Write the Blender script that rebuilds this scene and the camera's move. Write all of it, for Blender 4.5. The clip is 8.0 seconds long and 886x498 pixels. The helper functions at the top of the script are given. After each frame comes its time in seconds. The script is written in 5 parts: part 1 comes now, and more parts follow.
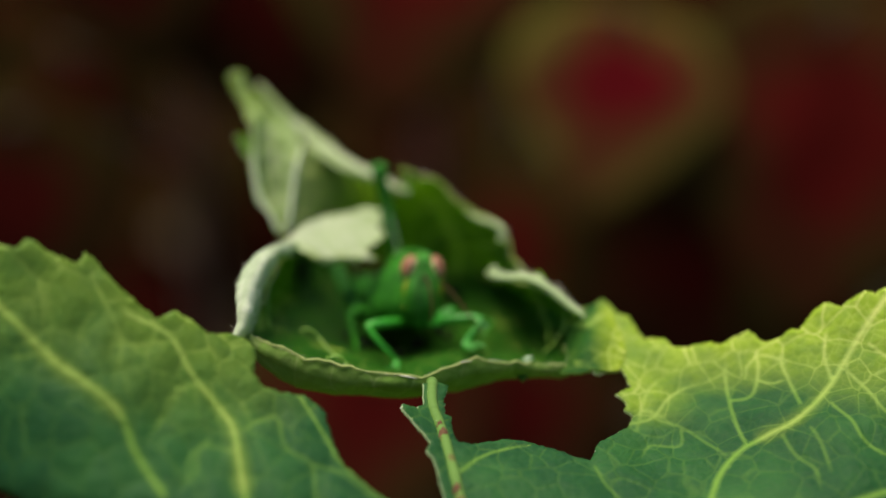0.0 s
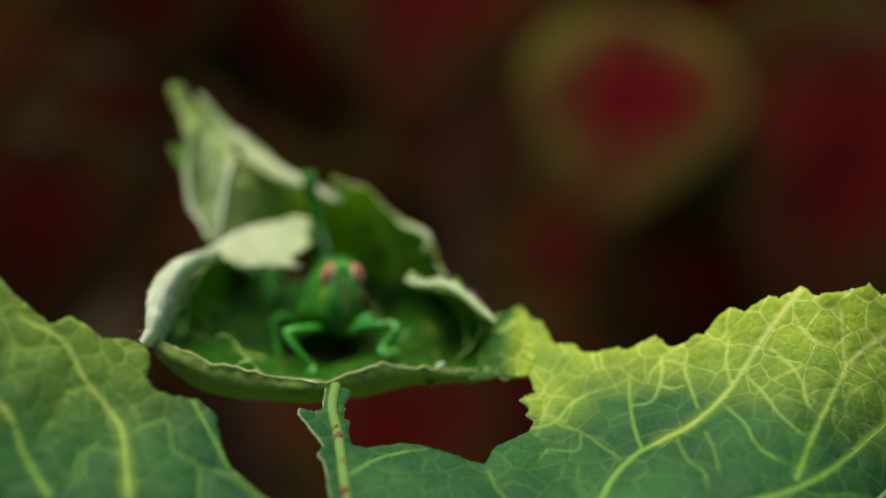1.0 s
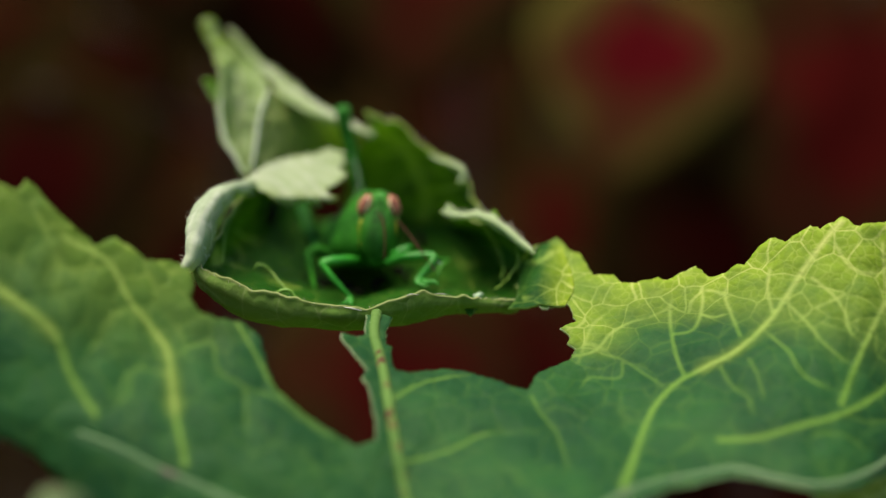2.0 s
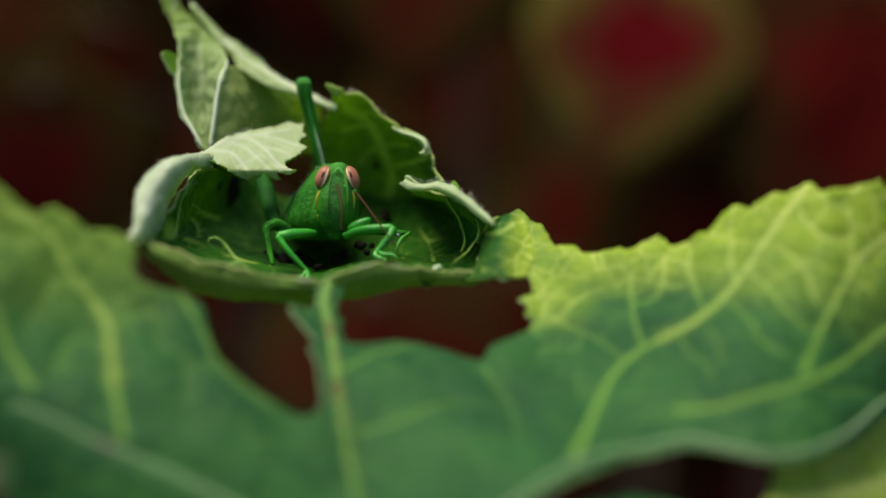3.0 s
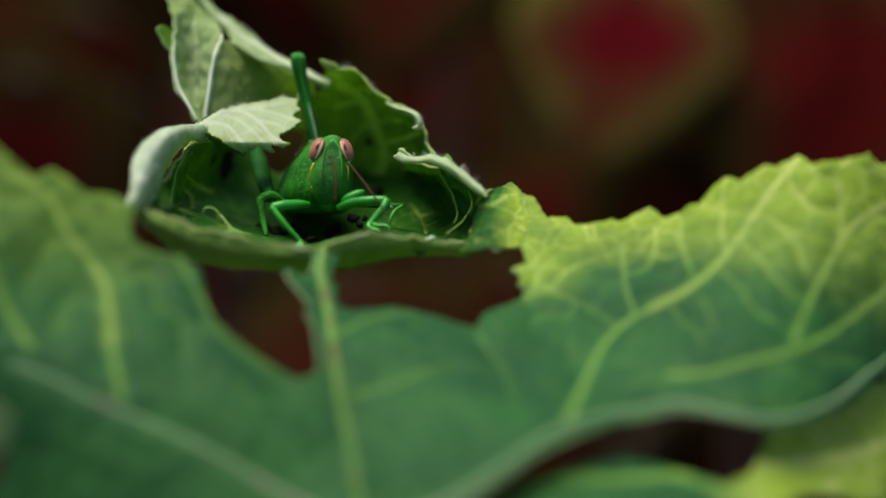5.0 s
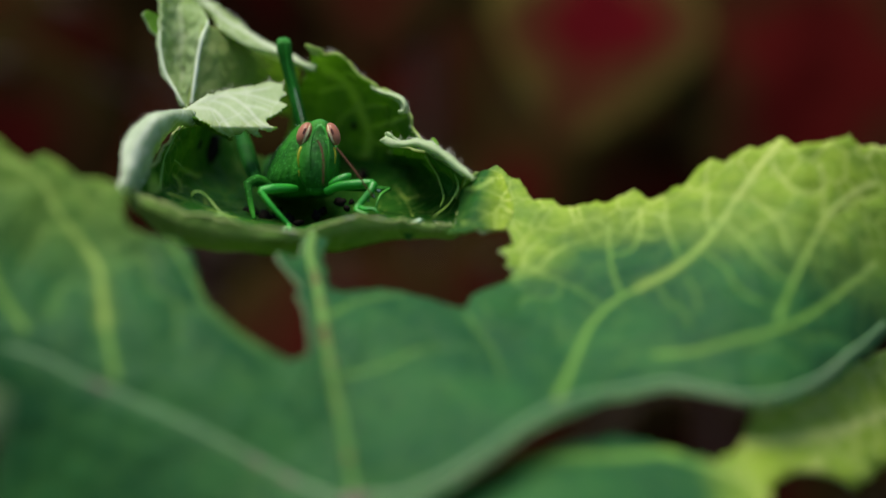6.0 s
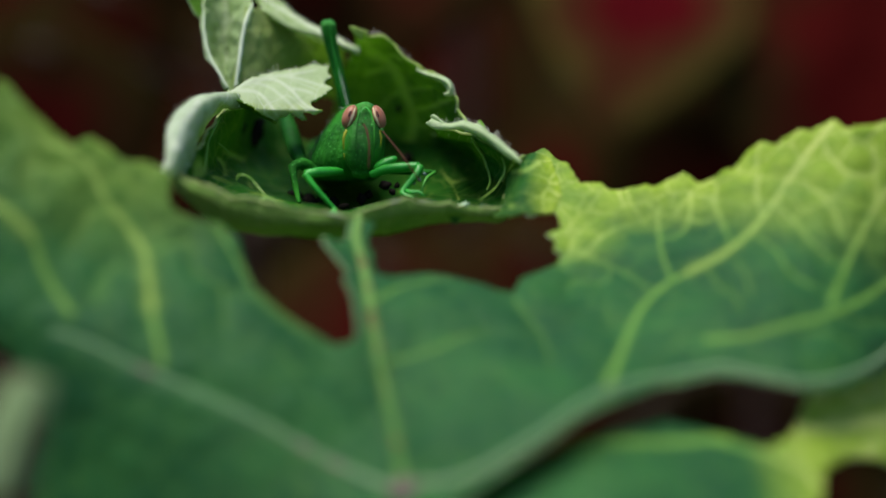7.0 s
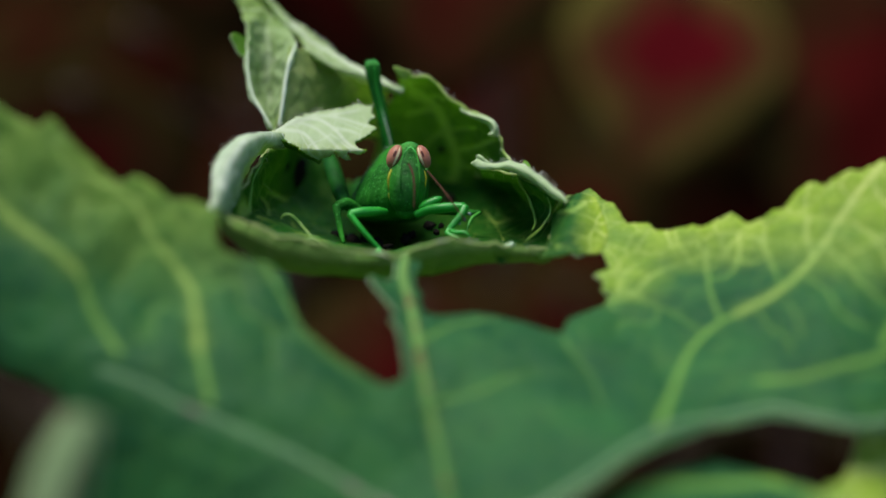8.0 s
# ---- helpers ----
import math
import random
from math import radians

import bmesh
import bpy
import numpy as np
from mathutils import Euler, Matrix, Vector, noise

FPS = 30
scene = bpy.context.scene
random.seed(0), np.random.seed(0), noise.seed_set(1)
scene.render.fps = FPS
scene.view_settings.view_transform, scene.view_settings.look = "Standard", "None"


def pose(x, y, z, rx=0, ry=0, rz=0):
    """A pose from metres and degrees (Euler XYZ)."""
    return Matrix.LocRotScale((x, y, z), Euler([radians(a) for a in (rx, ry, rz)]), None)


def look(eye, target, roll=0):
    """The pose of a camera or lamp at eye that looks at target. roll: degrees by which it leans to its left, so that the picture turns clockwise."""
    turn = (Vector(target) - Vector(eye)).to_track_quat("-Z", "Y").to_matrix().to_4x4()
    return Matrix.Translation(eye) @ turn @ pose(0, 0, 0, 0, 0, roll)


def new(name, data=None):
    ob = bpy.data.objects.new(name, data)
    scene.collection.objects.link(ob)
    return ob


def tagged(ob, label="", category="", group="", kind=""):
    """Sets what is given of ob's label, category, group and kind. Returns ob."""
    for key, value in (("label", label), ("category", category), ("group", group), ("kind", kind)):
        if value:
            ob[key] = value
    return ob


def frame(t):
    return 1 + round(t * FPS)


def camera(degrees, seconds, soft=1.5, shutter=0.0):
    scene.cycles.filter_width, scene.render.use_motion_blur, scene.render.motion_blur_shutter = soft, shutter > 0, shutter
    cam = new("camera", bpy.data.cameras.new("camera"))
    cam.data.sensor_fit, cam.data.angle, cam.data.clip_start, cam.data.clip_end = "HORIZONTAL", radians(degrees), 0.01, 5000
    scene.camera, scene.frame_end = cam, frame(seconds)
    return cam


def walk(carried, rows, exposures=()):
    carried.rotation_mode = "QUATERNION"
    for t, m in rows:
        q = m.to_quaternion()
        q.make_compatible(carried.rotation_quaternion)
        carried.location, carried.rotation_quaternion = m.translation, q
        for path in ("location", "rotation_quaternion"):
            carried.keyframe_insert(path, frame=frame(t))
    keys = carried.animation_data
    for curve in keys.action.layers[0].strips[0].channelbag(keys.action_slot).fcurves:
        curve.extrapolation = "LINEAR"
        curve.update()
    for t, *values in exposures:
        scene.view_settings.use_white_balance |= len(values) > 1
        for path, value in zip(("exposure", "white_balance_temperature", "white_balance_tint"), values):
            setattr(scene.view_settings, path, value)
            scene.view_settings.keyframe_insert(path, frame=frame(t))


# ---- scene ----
cam = camera(26, 8.0, 1.5)
cam.data.dof.use_dof = True
cam.data.dof.aperture_fstop = 9.0
PATH = [
    (0, pose(-0.01420, -0.16024, 0.40589, 75.091, -0.526, -2.574)),
    (0.1, pose(-0.00926, -0.16040, 0.40646, 75.014, -0.261, -1.506)),
    (0.2, pose(-0.00431, -0.16056, 0.40703, 75.193, 0.038, -0.733)),
    (0.3, pose(-0.00184, -0.16063, 0.40732, 75.223, 0.113, -0.225)),
    (0.5, pose(-0.00184, -0.16063, 0.40732, 75.114, 0.095, -0.277)),
    (0.7, pose(0.00021, -0.16143, 0.40664, 75.806, 0.459, 0.545)),
    (1, pose(0.00329, -0.16263, 0.40562, 75.572, 0.568, 0.719)),
    (1.2, pose(0.00253, -0.16323, 0.40463, 75.252, 0.446, 0.149)),
    (1.5, pose(0.00138, -0.16413, 0.40314, 75.154, 0.634, -0.224)),
    (1.7, pose(-0.00224, -0.16436, 0.40201, 75.074, 0.177, -0.256)),
    (2.8, pose(0.00219, -0.16025, 0.39792, 75.402, 0.477, 0.909)),
    (3, pose(0.00429, -0.16037, 0.39666, 75.450, 0.646, 1.007)),
    (3.2, pose(0.00352, -0.16043, 0.39679, 75.703, 0.355, 0.752)),
    (3.5, pose(0.00237, -0.16051, 0.39699, 75.804, 0.539, 0.310)),
    (3.8, pose(0.00175, -0.16018, 0.39602, 75.578, 0.526, 0.210)),
    (4, pose(0.00133, -0.15996, 0.39537, 75.744, 0.171, 0.159)),
    (4.2, pose(0.00162, -0.16051, 0.39497, 75.800, 0.180, 0.048)),
    (5.3, pose(0.00322, -0.16351, 0.39274, 75.882, -0.054, 0.464)),
    (5.5, pose(0.00352, -0.16406, 0.39234, 75.745, 0.064, 0.125)),
    (5.8, pose(0.00203, -0.16431, 0.39316, 75.506, 0.037, -0.723)),
    (6, pose(0.00105, -0.16447, 0.39371, 75.428, 0.022, -0.617)),
    (6.2, pose(0.00063, -0.16428, 0.39302, 75.571, -0.062, -0.275)),
    (6.5, pose(0.00000, -0.16400, 0.39200, 75.600, -0.000, 0.000)),
    (6.8, pose(0.00008, -0.16342, 0.39278, 75.005, 0.145, 0.202)),
    (7, pose(0.00013, -0.16304, 0.39329, 74.961, 0.319, 0.413)),
    (7.2, pose(-0.00051, -0.16313, 0.39332, 75.349, 0.347, 0.424)),
    (7.5, pose(-0.00147, -0.16327, 0.39336, 75.457, 0.328, 0.691)),
    (7.8, pose(-0.00176, -0.16269, 0.39285, 76.269, 0.445, 0.979)),
    (8, pose(-0.00195, -0.16230, 0.39251, 76.370, 0.311, 1.067)),
]
# the picture is a little warmer and later cooler
walk(cam, PATH, [(0, 0.38, 7350, 10), (1.7, 0.38, 7300, 10), (4.2, 0.36, 6800, 10), (6.5, 0.36, 6350, 10), (8.0, 0.33, 6150, 10)])

# the lens is focused by hand on a mark that is moved from the near blade to the insect
focus_mark = new("focus_mark")
cam.data.dof.focus_object = focus_mark

# ---------------------------------------------------------------- world and light
world = bpy.data.worlds.new("sky")
scene.world = world
world.use_nodes = True
wn = world.node_tree
sky = wn.nodes.new("ShaderNodeTexSky")
sky.sky_type = "NISHITA"
sky.sun_disc = False
sky.sun_elevation = radians(78)
sky.sun_rotation = radians(-83)
wn.links.new(sky.outputs[0], wn.nodes["Background"].inputs[0])
wn.nodes["Background"].inputs[1].default_value = 0.10
sun = new("sun", bpy.data.lights.new("sun", "SUN"))
sun.data.energy = 4.0
sun.data.angle = radians(45)
sun.data.color = (1.0, 0.93, 0.8)
sun.matrix_world = look((-0.4, 0.05, 2.2), (0, 0, 0.35))

# ---------------------------------------------------------------- helpers
TILT = pose(0, -0.164, 0.392, -14.4)


def W(x, d, u):
    """Millimetres across, away and up in the tilted frame of the leaf, as a place in the world."""
    return TILT @ Vector((x / 1000, d / 1000, u / 1000))


SLOPE = radians(46)
BEND = [2.433, 0.52, -2.852, 1.095, -5.772, -0.766, 0.326, 4.171, 1.41, -1.138]
SWELL = [(0.0, 0.2, -2.88), (9.5, 1.1, 3.17), (22.1, 11.0, -1.52), (31.2, 14.6, 3.33), (33.9, 33.7, 1.28), (28.3, 33.6, -0.66), (22.3, 33.0, -0.20), (11.2, 27.8, 0.18), (7.2, 19.9, -1.61), (19.6, 21.8, -2.08), (21.6, 19.6, 1.47), (3.0, 20.1, 2.66), (-4.2, 21.9, -2.75), (-3.8, 21.6, 1.12), (-18.5, 20.9, -0.38), (-24.2, 25.2, 1.20), (-19.4, 18.6, -3.33), (-14.3, 18.2, 3.47), (-27.8, 16.3, 0.72), (-31.1, 27.7, -0.45), (37.0, 14.9, -2.84)]


def height(x, s):
    """How far the blade stands over its mean plane, at x across and s along the midrib from the base."""
    a, b = x / 20, s / 20
    v = (BEND[0] + BEND[1] * a + BEND[2] * b + BEND[3] * a * a + BEND[4] * a * b + BEND[5] * b * b
         + BEND[6] * a ** 3 + BEND[7] * a * a * b + BEND[8] * a * b * b + BEND[9] * a ** 4)
    for p, q, k in SWELL:
        v += k * math.exp(-((x - p) ** 2 + (s - q) ** 2) / 98)
    return v


def on_blade(x, s, n=0.0):
    """The point of the blade at x, s, raised by n, in the leaf's frame."""
    k = height(min(max(x, -45), 50), min(max(s, -12), 45)) + n
    k += 0.45 * noise.noise(Vector((x * 0.16, s * 0.16, 3.1))) + 0.12 * noise.noise(Vector((x * 0.6, s * 0.6, 1.7)))
    if x < 0:
        k -= 0.45 * max(0.0, -0.42 * x - 1.5 - s) * min(1.0, -x / 8)
    return (-3.3 + x, 135.7 + s * math.cos(SLOPE) - k * math.sin(SLOPE), -16.6 + s * math.sin(SLOPE) + k * math.cos(SLOPE))


def part(name, bm, materials, parent, label="", smooth=True):
    """Links a bmesh, in world metres, as one mesh under a thing or part."""
    origin = Vector((0, 0, 0))
    p = parent
    while p:
        origin += p.location
        p = p.parent
    bmesh.ops.translate(bm, verts=bm.verts, vec=-origin)
    me = bpy.data.meshes.new(name)
    bm.to_mesh(me)
    bm.free()
    for m in materials if isinstance(materials, (list, tuple)) else [materials]:
        me.materials.append(m)
    if smooth:
        for f in me.polygons:
            f.use_smooth = True
    ob = new(name, me)
    ob.parent = parent
    if label:
        tagged(ob, label)
    return ob


def thing(name, at, label, category, group="", kind=""):
    ob = new(name)
    ob.location = at
    ob.empty_display_size = 0.01
    return tagged(ob, label, category, group, kind)


def spline(points, n):
    """n points along a smooth curve through the points."""
    q = [np.array(p, float) for p in points]
    q = [2 * q[0] - q[1]] + q + [2 * q[-1] - q[-2]]
    out = []
    m = len(points) - 1
    for i in range(n):
        t = i / (n - 1) * m
        k = min(int(t), m - 1)
        f = t - k
        a, b, c, d = q[k:k + 4]
        out.append(0.5 * (2 * b + (c - a) * f + (2 * a - 5 * b + 4 * c - d) * f * f + (3 * b - a - 3 * c + d) * f ** 3))
    return out


def tube(bm, points, radii, sides=10, n=None, flat=1.0, side=None, groove=0.0):
    """A round or flattened limb through points (leaf frame, mm) with radii along it, closed at both ends."""
    n = n or len(points) * 5
    line = spline(points, n)
    rad = spline([(r,) for r in radii], n)
    up = Vector(side) if side else Vector((0.3, 0.2, 1)).normalized()
    rings = []
    for i, p in enumerate(line):
        t = Vector(line[min(i + 1, n - 1)] - line[max(i - 1, 0)]).normalized()
        a = t.cross(up)
        if a.length < 1e-3:
            a = t.cross(Vector((1, 0, 0)))
        a.normalize()
        b = t.cross(a).normalized()
        r = max(float(rad[i][0]), 0.004)
        rings.append([bm.verts.new(W(*(Vector(p) + a * r * math.cos(w) * (1 + groove * math.cos(4 * w)) + b * r * flat * math.sin(w) * (1 + groove * math.cos(4 * w)))))
                      for w in (2 * math.pi * j / sides for j in range(sides))])
    for r0, r1 in zip(rings, rings[1:]):
        for j in range(sides):
            bm.faces.new((r0[j], r0[(j + 1) % sides], r1[(j + 1) % sides], r1[j]))
    bm.faces.new(rings[0][::-1])
    bm.faces.new(rings[-1])
    return bm


def blob(bm, at, radii, turn=(0, 0, 0), seg=16, rings=10, squash=None):
    """An egg-shaped mass, millimetres in the leaf's frame; squash(v) may reshape the unit ball."""
    e = Euler([radians(a) for a in turn]).to_matrix()
    res = bmesh.ops.create_uvsphere(bm, u_segments=seg, v_segments=rings, radius=1)
    for v in res["verts"]:
        c = Vector(squash(v.co)) if squash else v.co.copy()
        c = e @ Vector((c.x * radii[0], c.y * radii[1], c.z * radii[2]))
        v.co = W(*(Vector(at) + c))
    return bm


# ---------------------------------------------------------------- materials
def material(name):
    m = bpy.data.materials.new(name)
    m.use_nodes = True
    nt = m.node_tree
    return m, nt, nt.nodes["Principled BSDF"], nt.nodes["Material Output"]


def node(nt, kind, **inputs):
    n = nt.nodes.new(kind)
    for k, v in inputs.items():
        key = k.replace("_", " ")
        if isinstance(v, bpy.types.NodeSocket):
            nt.links.new(v, n.inputs[key])
        else:
            n.inputs[key].default_value = v
    return n


def mix(nt, fac, a, b, blend="MIX"):
    n = nt.nodes.new("ShaderNodeMix")
    n.data_type = "RGBA"
    n.blend_type = blend
    for i, v in ((0, fac), (6, a), (7, b)):
        if isinstance(v, bpy.types.NodeSocket):
            nt.links.new(v, n.inputs[i])
        else:
            n.inputs[i].default_value = (*v, 1) if i and len(v) == 3 else v
    return n.outputs[2]


def remap(nt, v, a, b, c=0.0, d=1.0):
    n = nt.nodes.new("ShaderNodeMapRange")
    n.interpolation_type = "SMOOTHSTEP"
    nt.links.new(v, n.inputs[0])
    for i, w in enumerate((a, b, c, d)):
        n.inputs[i + 1].default_value = w
    return n.outputs[0]


def attribute(nt, name):
    n = nt.nodes.new("ShaderNodeAttribute")
    n.attribute_name = name
    return n


def math_node(nt, op, a, b):
    n = nt.nodes.new("ShaderNodeMath")
    n.operation = op
    for i, v in enumerate((a, b)):
        if isinstance(v, bpy.types.NodeSocket):
            nt.links.new(v, n.inputs[i])
        else:
            n.inputs[i].default_value = v
    return n.outputs[0]


def leaf_material(name, dark, light, vein, rim, rough=0.45, through_light=0.4, glow=(0.5, 0.75, 0.08), cell=3.0, net=0.6, bump=0.25, yellow_vein=None, spec=0.09):
    """A leaf face: cells between fine veins, larger mottling, paler veins and margin, and light passing through it."""
    m, nt, b, out = material(name)
    flat = attribute(nt, "flat").outputs["Vector"]
    warp = node(nt, "ShaderNodeTexNoise", Vector=flat, Scale=0.25, Detail=2.0)
    shift = mix(nt, 0.8, flat, warp.outputs["Color"], "ADD")
    big = node(nt, "ShaderNodeTexNoise", Vector=flat, Scale=0.11, Detail=4.0, Roughness=0.6)
    fine = node(nt, "ShaderNodeTexNoise", Vector=flat, Scale=1.6, Detail=5.0, Roughness=0.7)
    nets = []
    for size, lo, hi in ((cell, 0.008, 0.04), (cell * 0.33, 0.01, 0.09)):
        v = nt.nodes.new("ShaderNodeTexVoronoi")
        v.feature = "DISTANCE_TO_EDGE"
        nt.links.new(shift, v.inputs["Vector"])
        v.inputs["Scale"].default_value = 1 / size
        nets.append((remap(nt, v.outputs["Distance"], lo, hi, 1.0, 0.0), v.outputs["Distance"]))
    col = mix(nt, remap(nt, big.outputs["Fac"], 0.35, 0.65), dark, light)
    col = mix(nt, remap(nt, fine.outputs["Fac"], 0.35, 0.75, 0.0, 0.35), col, light)
    at_rim = attribute(nt, "rim").outputs["Fac"]
    patch = node(nt, "ShaderNodeTexNoise", Vector=flat, Scale=0.35, Detail=3.0, Roughness=0.65)
    keep = math_node(nt, "MULTIPLY", at_rim, remap(nt, patch.outputs["Fac"], 0.3, 0.62, 0.7, 1.15))
    keep = math_node(nt, "MINIMUM", keep, 1.0)
    cell_id = nt.nodes.new("ShaderNodeTexVoronoi")
    nt.links.new(shift, cell_id.inputs["Vector"])
    cell_id.inputs["Scale"].default_value = 1 / cell
    shade = node(nt, "ShaderNodeSeparateColor", Color=cell_id.outputs["Color"])
    col = mix(nt, math_node(nt, "MULTIPLY", shade.outputs[0], 0.45), col, dark)
    col = mix(nt, math_node(nt, "MULTIPLY", keep, 0.86), col, rim)
    vein = mix(nt, keep, vein, yellow_vein or vein)
    more = math_node(nt, "ADD", net, math_node(nt, "MULTIPLY", keep, 0.6))
    col = mix(nt, math_node(nt, "MULTIPLY", nets[1][0], math_node(nt, "MULTIPLY", more, 0.35)), col, vein)
    col = mix(nt, math_node(nt, "MULTIPLY", nets[0][0], more), col, vein)
    at_vein = attribute(nt, "vein").outputs["Fac"]
    col = mix(nt, at_vein, col, vein)
    nt.links.new(col, b.inputs["Base Color"])
    b.inputs["Roughness"].default_value = rough
    b.inputs["Specular IOR Level"].default_value = spec
    lift = math_node(nt, "ADD", math_node(nt, "MULTIPLY", nets[0][1], 1.0), math_node(nt, "MULTIPLY", fine.outputs["Fac"], 0.5))
    lift = math_node(nt, "ADD", lift, math_node(nt, "MULTIPLY", nets[1][1], 0.4))
    bp = node(nt, "ShaderNodeBump", Height=lift, Strength=bump, Distance=0.0006)
    nt.links.new(bp.outputs[0], b.inputs["Normal"])
    tr = nt.nodes.new("ShaderNodeBsdfTranslucent")
    nt.links.new(mix(nt, 0.6, col, glow), tr.inputs["Color"])
    ms = nt.nodes.new("ShaderNodeMixShader")
    ms.inputs[0].default_value = through_light
    nt.links.new(b.outputs[0], ms.inputs[1])
    nt.links.new(tr.outputs[0], ms.inputs[2])
    nt.links.new(ms.outputs[0], out.inputs[0])
    return m


def skin_material(name, dark, light, scale=900.0, rough=0.4, spec=0.4, bump=0.2, speck=None):
    """A small mottled surface, coloured in object space."""
    m, nt, b, out = material(name)
    co = nt.nodes.new("ShaderNodeTexCoord").outputs["Object"]
    big = node(nt, "ShaderNodeTexNoise", Vector=co, Scale=scale * 0.3, Detail=3.0)
    fine = node(nt, "ShaderNodeTexNoise", Vector=co, Scale=scale * 2.2, Detail=4.0, Roughness=0.7)
    col = mix(nt, remap(nt, big.outputs["Fac"], 0.35, 0.65), dark, light)
    if speck:
        v = node(nt, "ShaderNodeTexVoronoi", Vector=co, Scale=scale * 2.5)
        col = mix(nt, remap(nt, v.outputs["Distance"], 0.1, 0.34, 0.7, 0.0), col, speck)
    col = mix(nt, remap(nt, fine.outputs["Fac"], 0.4, 0.8, 0.0, 0.4), col, light)
    nt.links.new(col, b.inputs["Base Color"])
    b.inputs["Roughness"].default_value = rough
    b.inputs["Specular IOR Level"].default_value = spec
    bp = node(nt, "ShaderNodeBump", Height=fine.outputs["Fac"], Strength=bump, Distance=0.0002)
    nt.links.new(bp.outputs[0], b.inputs["Normal"])
    return m


LEAF_TOP = leaf_material("leaf_face", (0.012, 0.074, 0.027), (0.032, 0.138, 0.036), (0.19, 0.38, 0.06), (0.33, 0.49, 0.035), rough=0.5, through_light=0.3, glow=(0.20, 0.48, 0.08), cell=2.6, net=0.16, bump=0.5, yellow_vein=(0.62, 0.70, 0.20), spec=0.14)
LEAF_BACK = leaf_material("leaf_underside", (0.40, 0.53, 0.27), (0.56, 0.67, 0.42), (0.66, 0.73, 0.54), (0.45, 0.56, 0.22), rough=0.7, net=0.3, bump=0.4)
PALE_ROLL = leaf_material("pale_rolled_margin", (0.42, 0.54, 0.30), (0.58, 0.68, 0.45), (0.74, 0.79, 0.62), (0.21, 0.33, 0.04), rough=0.7, net=0.15, bump=0.5)
BOWL_TOP = leaf_material("curled_leaf_face", (0.016, 0.085, 0.010), (0.04, 0.15, 0.016), (0.30, 0.46, 0.07), (0.22, 0.36, 0.03), cell=2.6, net=0.3, through_light=0.36, glow=(0.32, 0.68, 0.05), bump=0.7)
# darker copy of the curled face, with the cup's inner shade in its colour
CUP_TOP_FACE = leaf_material("cup_shaded_face", (0.007, 0.068, 0.007), (0.018, 0.122, 0.011), (0.34, 0.50, 0.09), (0.22, 0.36, 0.07), cell=2.2, net=0.26, through_light=0.3, glow=(0.22, 0.62, 0.05), bump=0.6, spec=0.04)
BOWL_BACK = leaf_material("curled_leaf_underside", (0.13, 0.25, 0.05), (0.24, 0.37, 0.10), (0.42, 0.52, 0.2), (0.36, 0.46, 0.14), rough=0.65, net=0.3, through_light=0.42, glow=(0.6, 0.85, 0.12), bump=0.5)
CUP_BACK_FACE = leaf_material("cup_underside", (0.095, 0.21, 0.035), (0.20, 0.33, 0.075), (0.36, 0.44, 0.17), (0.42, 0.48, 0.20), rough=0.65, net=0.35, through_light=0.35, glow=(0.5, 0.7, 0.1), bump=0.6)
FOLD_BACK = leaf_material("folded_underside", (0.42, 0.52, 0.36), (0.64, 0.72, 0.56), (0.8, 0.84, 0.74), (0.07, 0.18, 0.03), rough=0.7, net=0.15, bump=0.4)
TURNED_BACK = leaf_material("turned_underside", (0.13, 0.20, 0.09), (0.22, 0.29, 0.15), (0.3, 0.36, 0.2), (0.2, 0.28, 0.12), rough=0.7, net=0.15, through_light=0.2, bump=0.4)
FOLD_FACE = leaf_material("folded_face", (0.08, 0.19, 0.02), (0.16, 0.29, 0.04), (0.50, 0.58, 0.20), (0.66, 0.74, 0.30), rough=0.6, net=0.2, bump=0.5, glow=(0.6, 0.8, 0.25), through_light=0.55)
# dark at the cup end, where its shade is painted in; yellow towards the blade
NECK = leaf_material("neck_face", (0.012, 0.070, 0.012), (0.028, 0.13, 0.02), (0.30, 0.48, 0.09), (0.34, 0.49, 0.03), rough=0.5, cell=2.8, net=0.25, through_light=0.3, glow=(0.22, 0.55, 0.06), bump=0.5, yellow_vein=(0.62, 0.70, 0.20))
SPUR = leaf_material("young_margin", (0.07, 0.20, 0.02), (0.14, 0.30, 0.035), (0.3, 0.46, 0.1), (0.25, 0.4, 0.06), rough=0.6, net=0.15, bump=0.4, through_light=0.4)
VEIN = skin_material("vein", (0.14, 0.34, 0.045), (0.22, 0.38, 0.06), 300)
RIB = skin_material("rib", (0.05, 0.14, 0.03), (0.11, 0.22, 0.05), 200, 0.65, 0.12, speck=(0.12, 0.06, 0.03))
RIB_PURPLE = skin_material("purple_rib", (0.085, 0.18, 0.075), (0.14, 0.21, 0.11), 120, 0.6, 0.15, speck=(0.16, 0.11, 0.11))
APEX = leaf_material("apex_underside", (0.20, 0.32, 0.11), (0.42, 0.53, 0.29), (0.62, 0.70, 0.48), (0.19, 0.31, 0.02), rough=0.65, net=0.2, bump=0.5)
RIDGE = skin_material("fold_ridge", (0.52, 0.62, 0.42), (0.64, 0.72, 0.54), 300, 0.7, 0.1)
HAIR = skin_material("hair", (0.6, 0.62, 0.5), (0.75, 0.76, 0.66), 300)
SOIL = skin_material("soil", (0.03, 0.02, 0.012), (0.06, 0.042, 0.026), 40, 0.95, 0.1, 0.8)


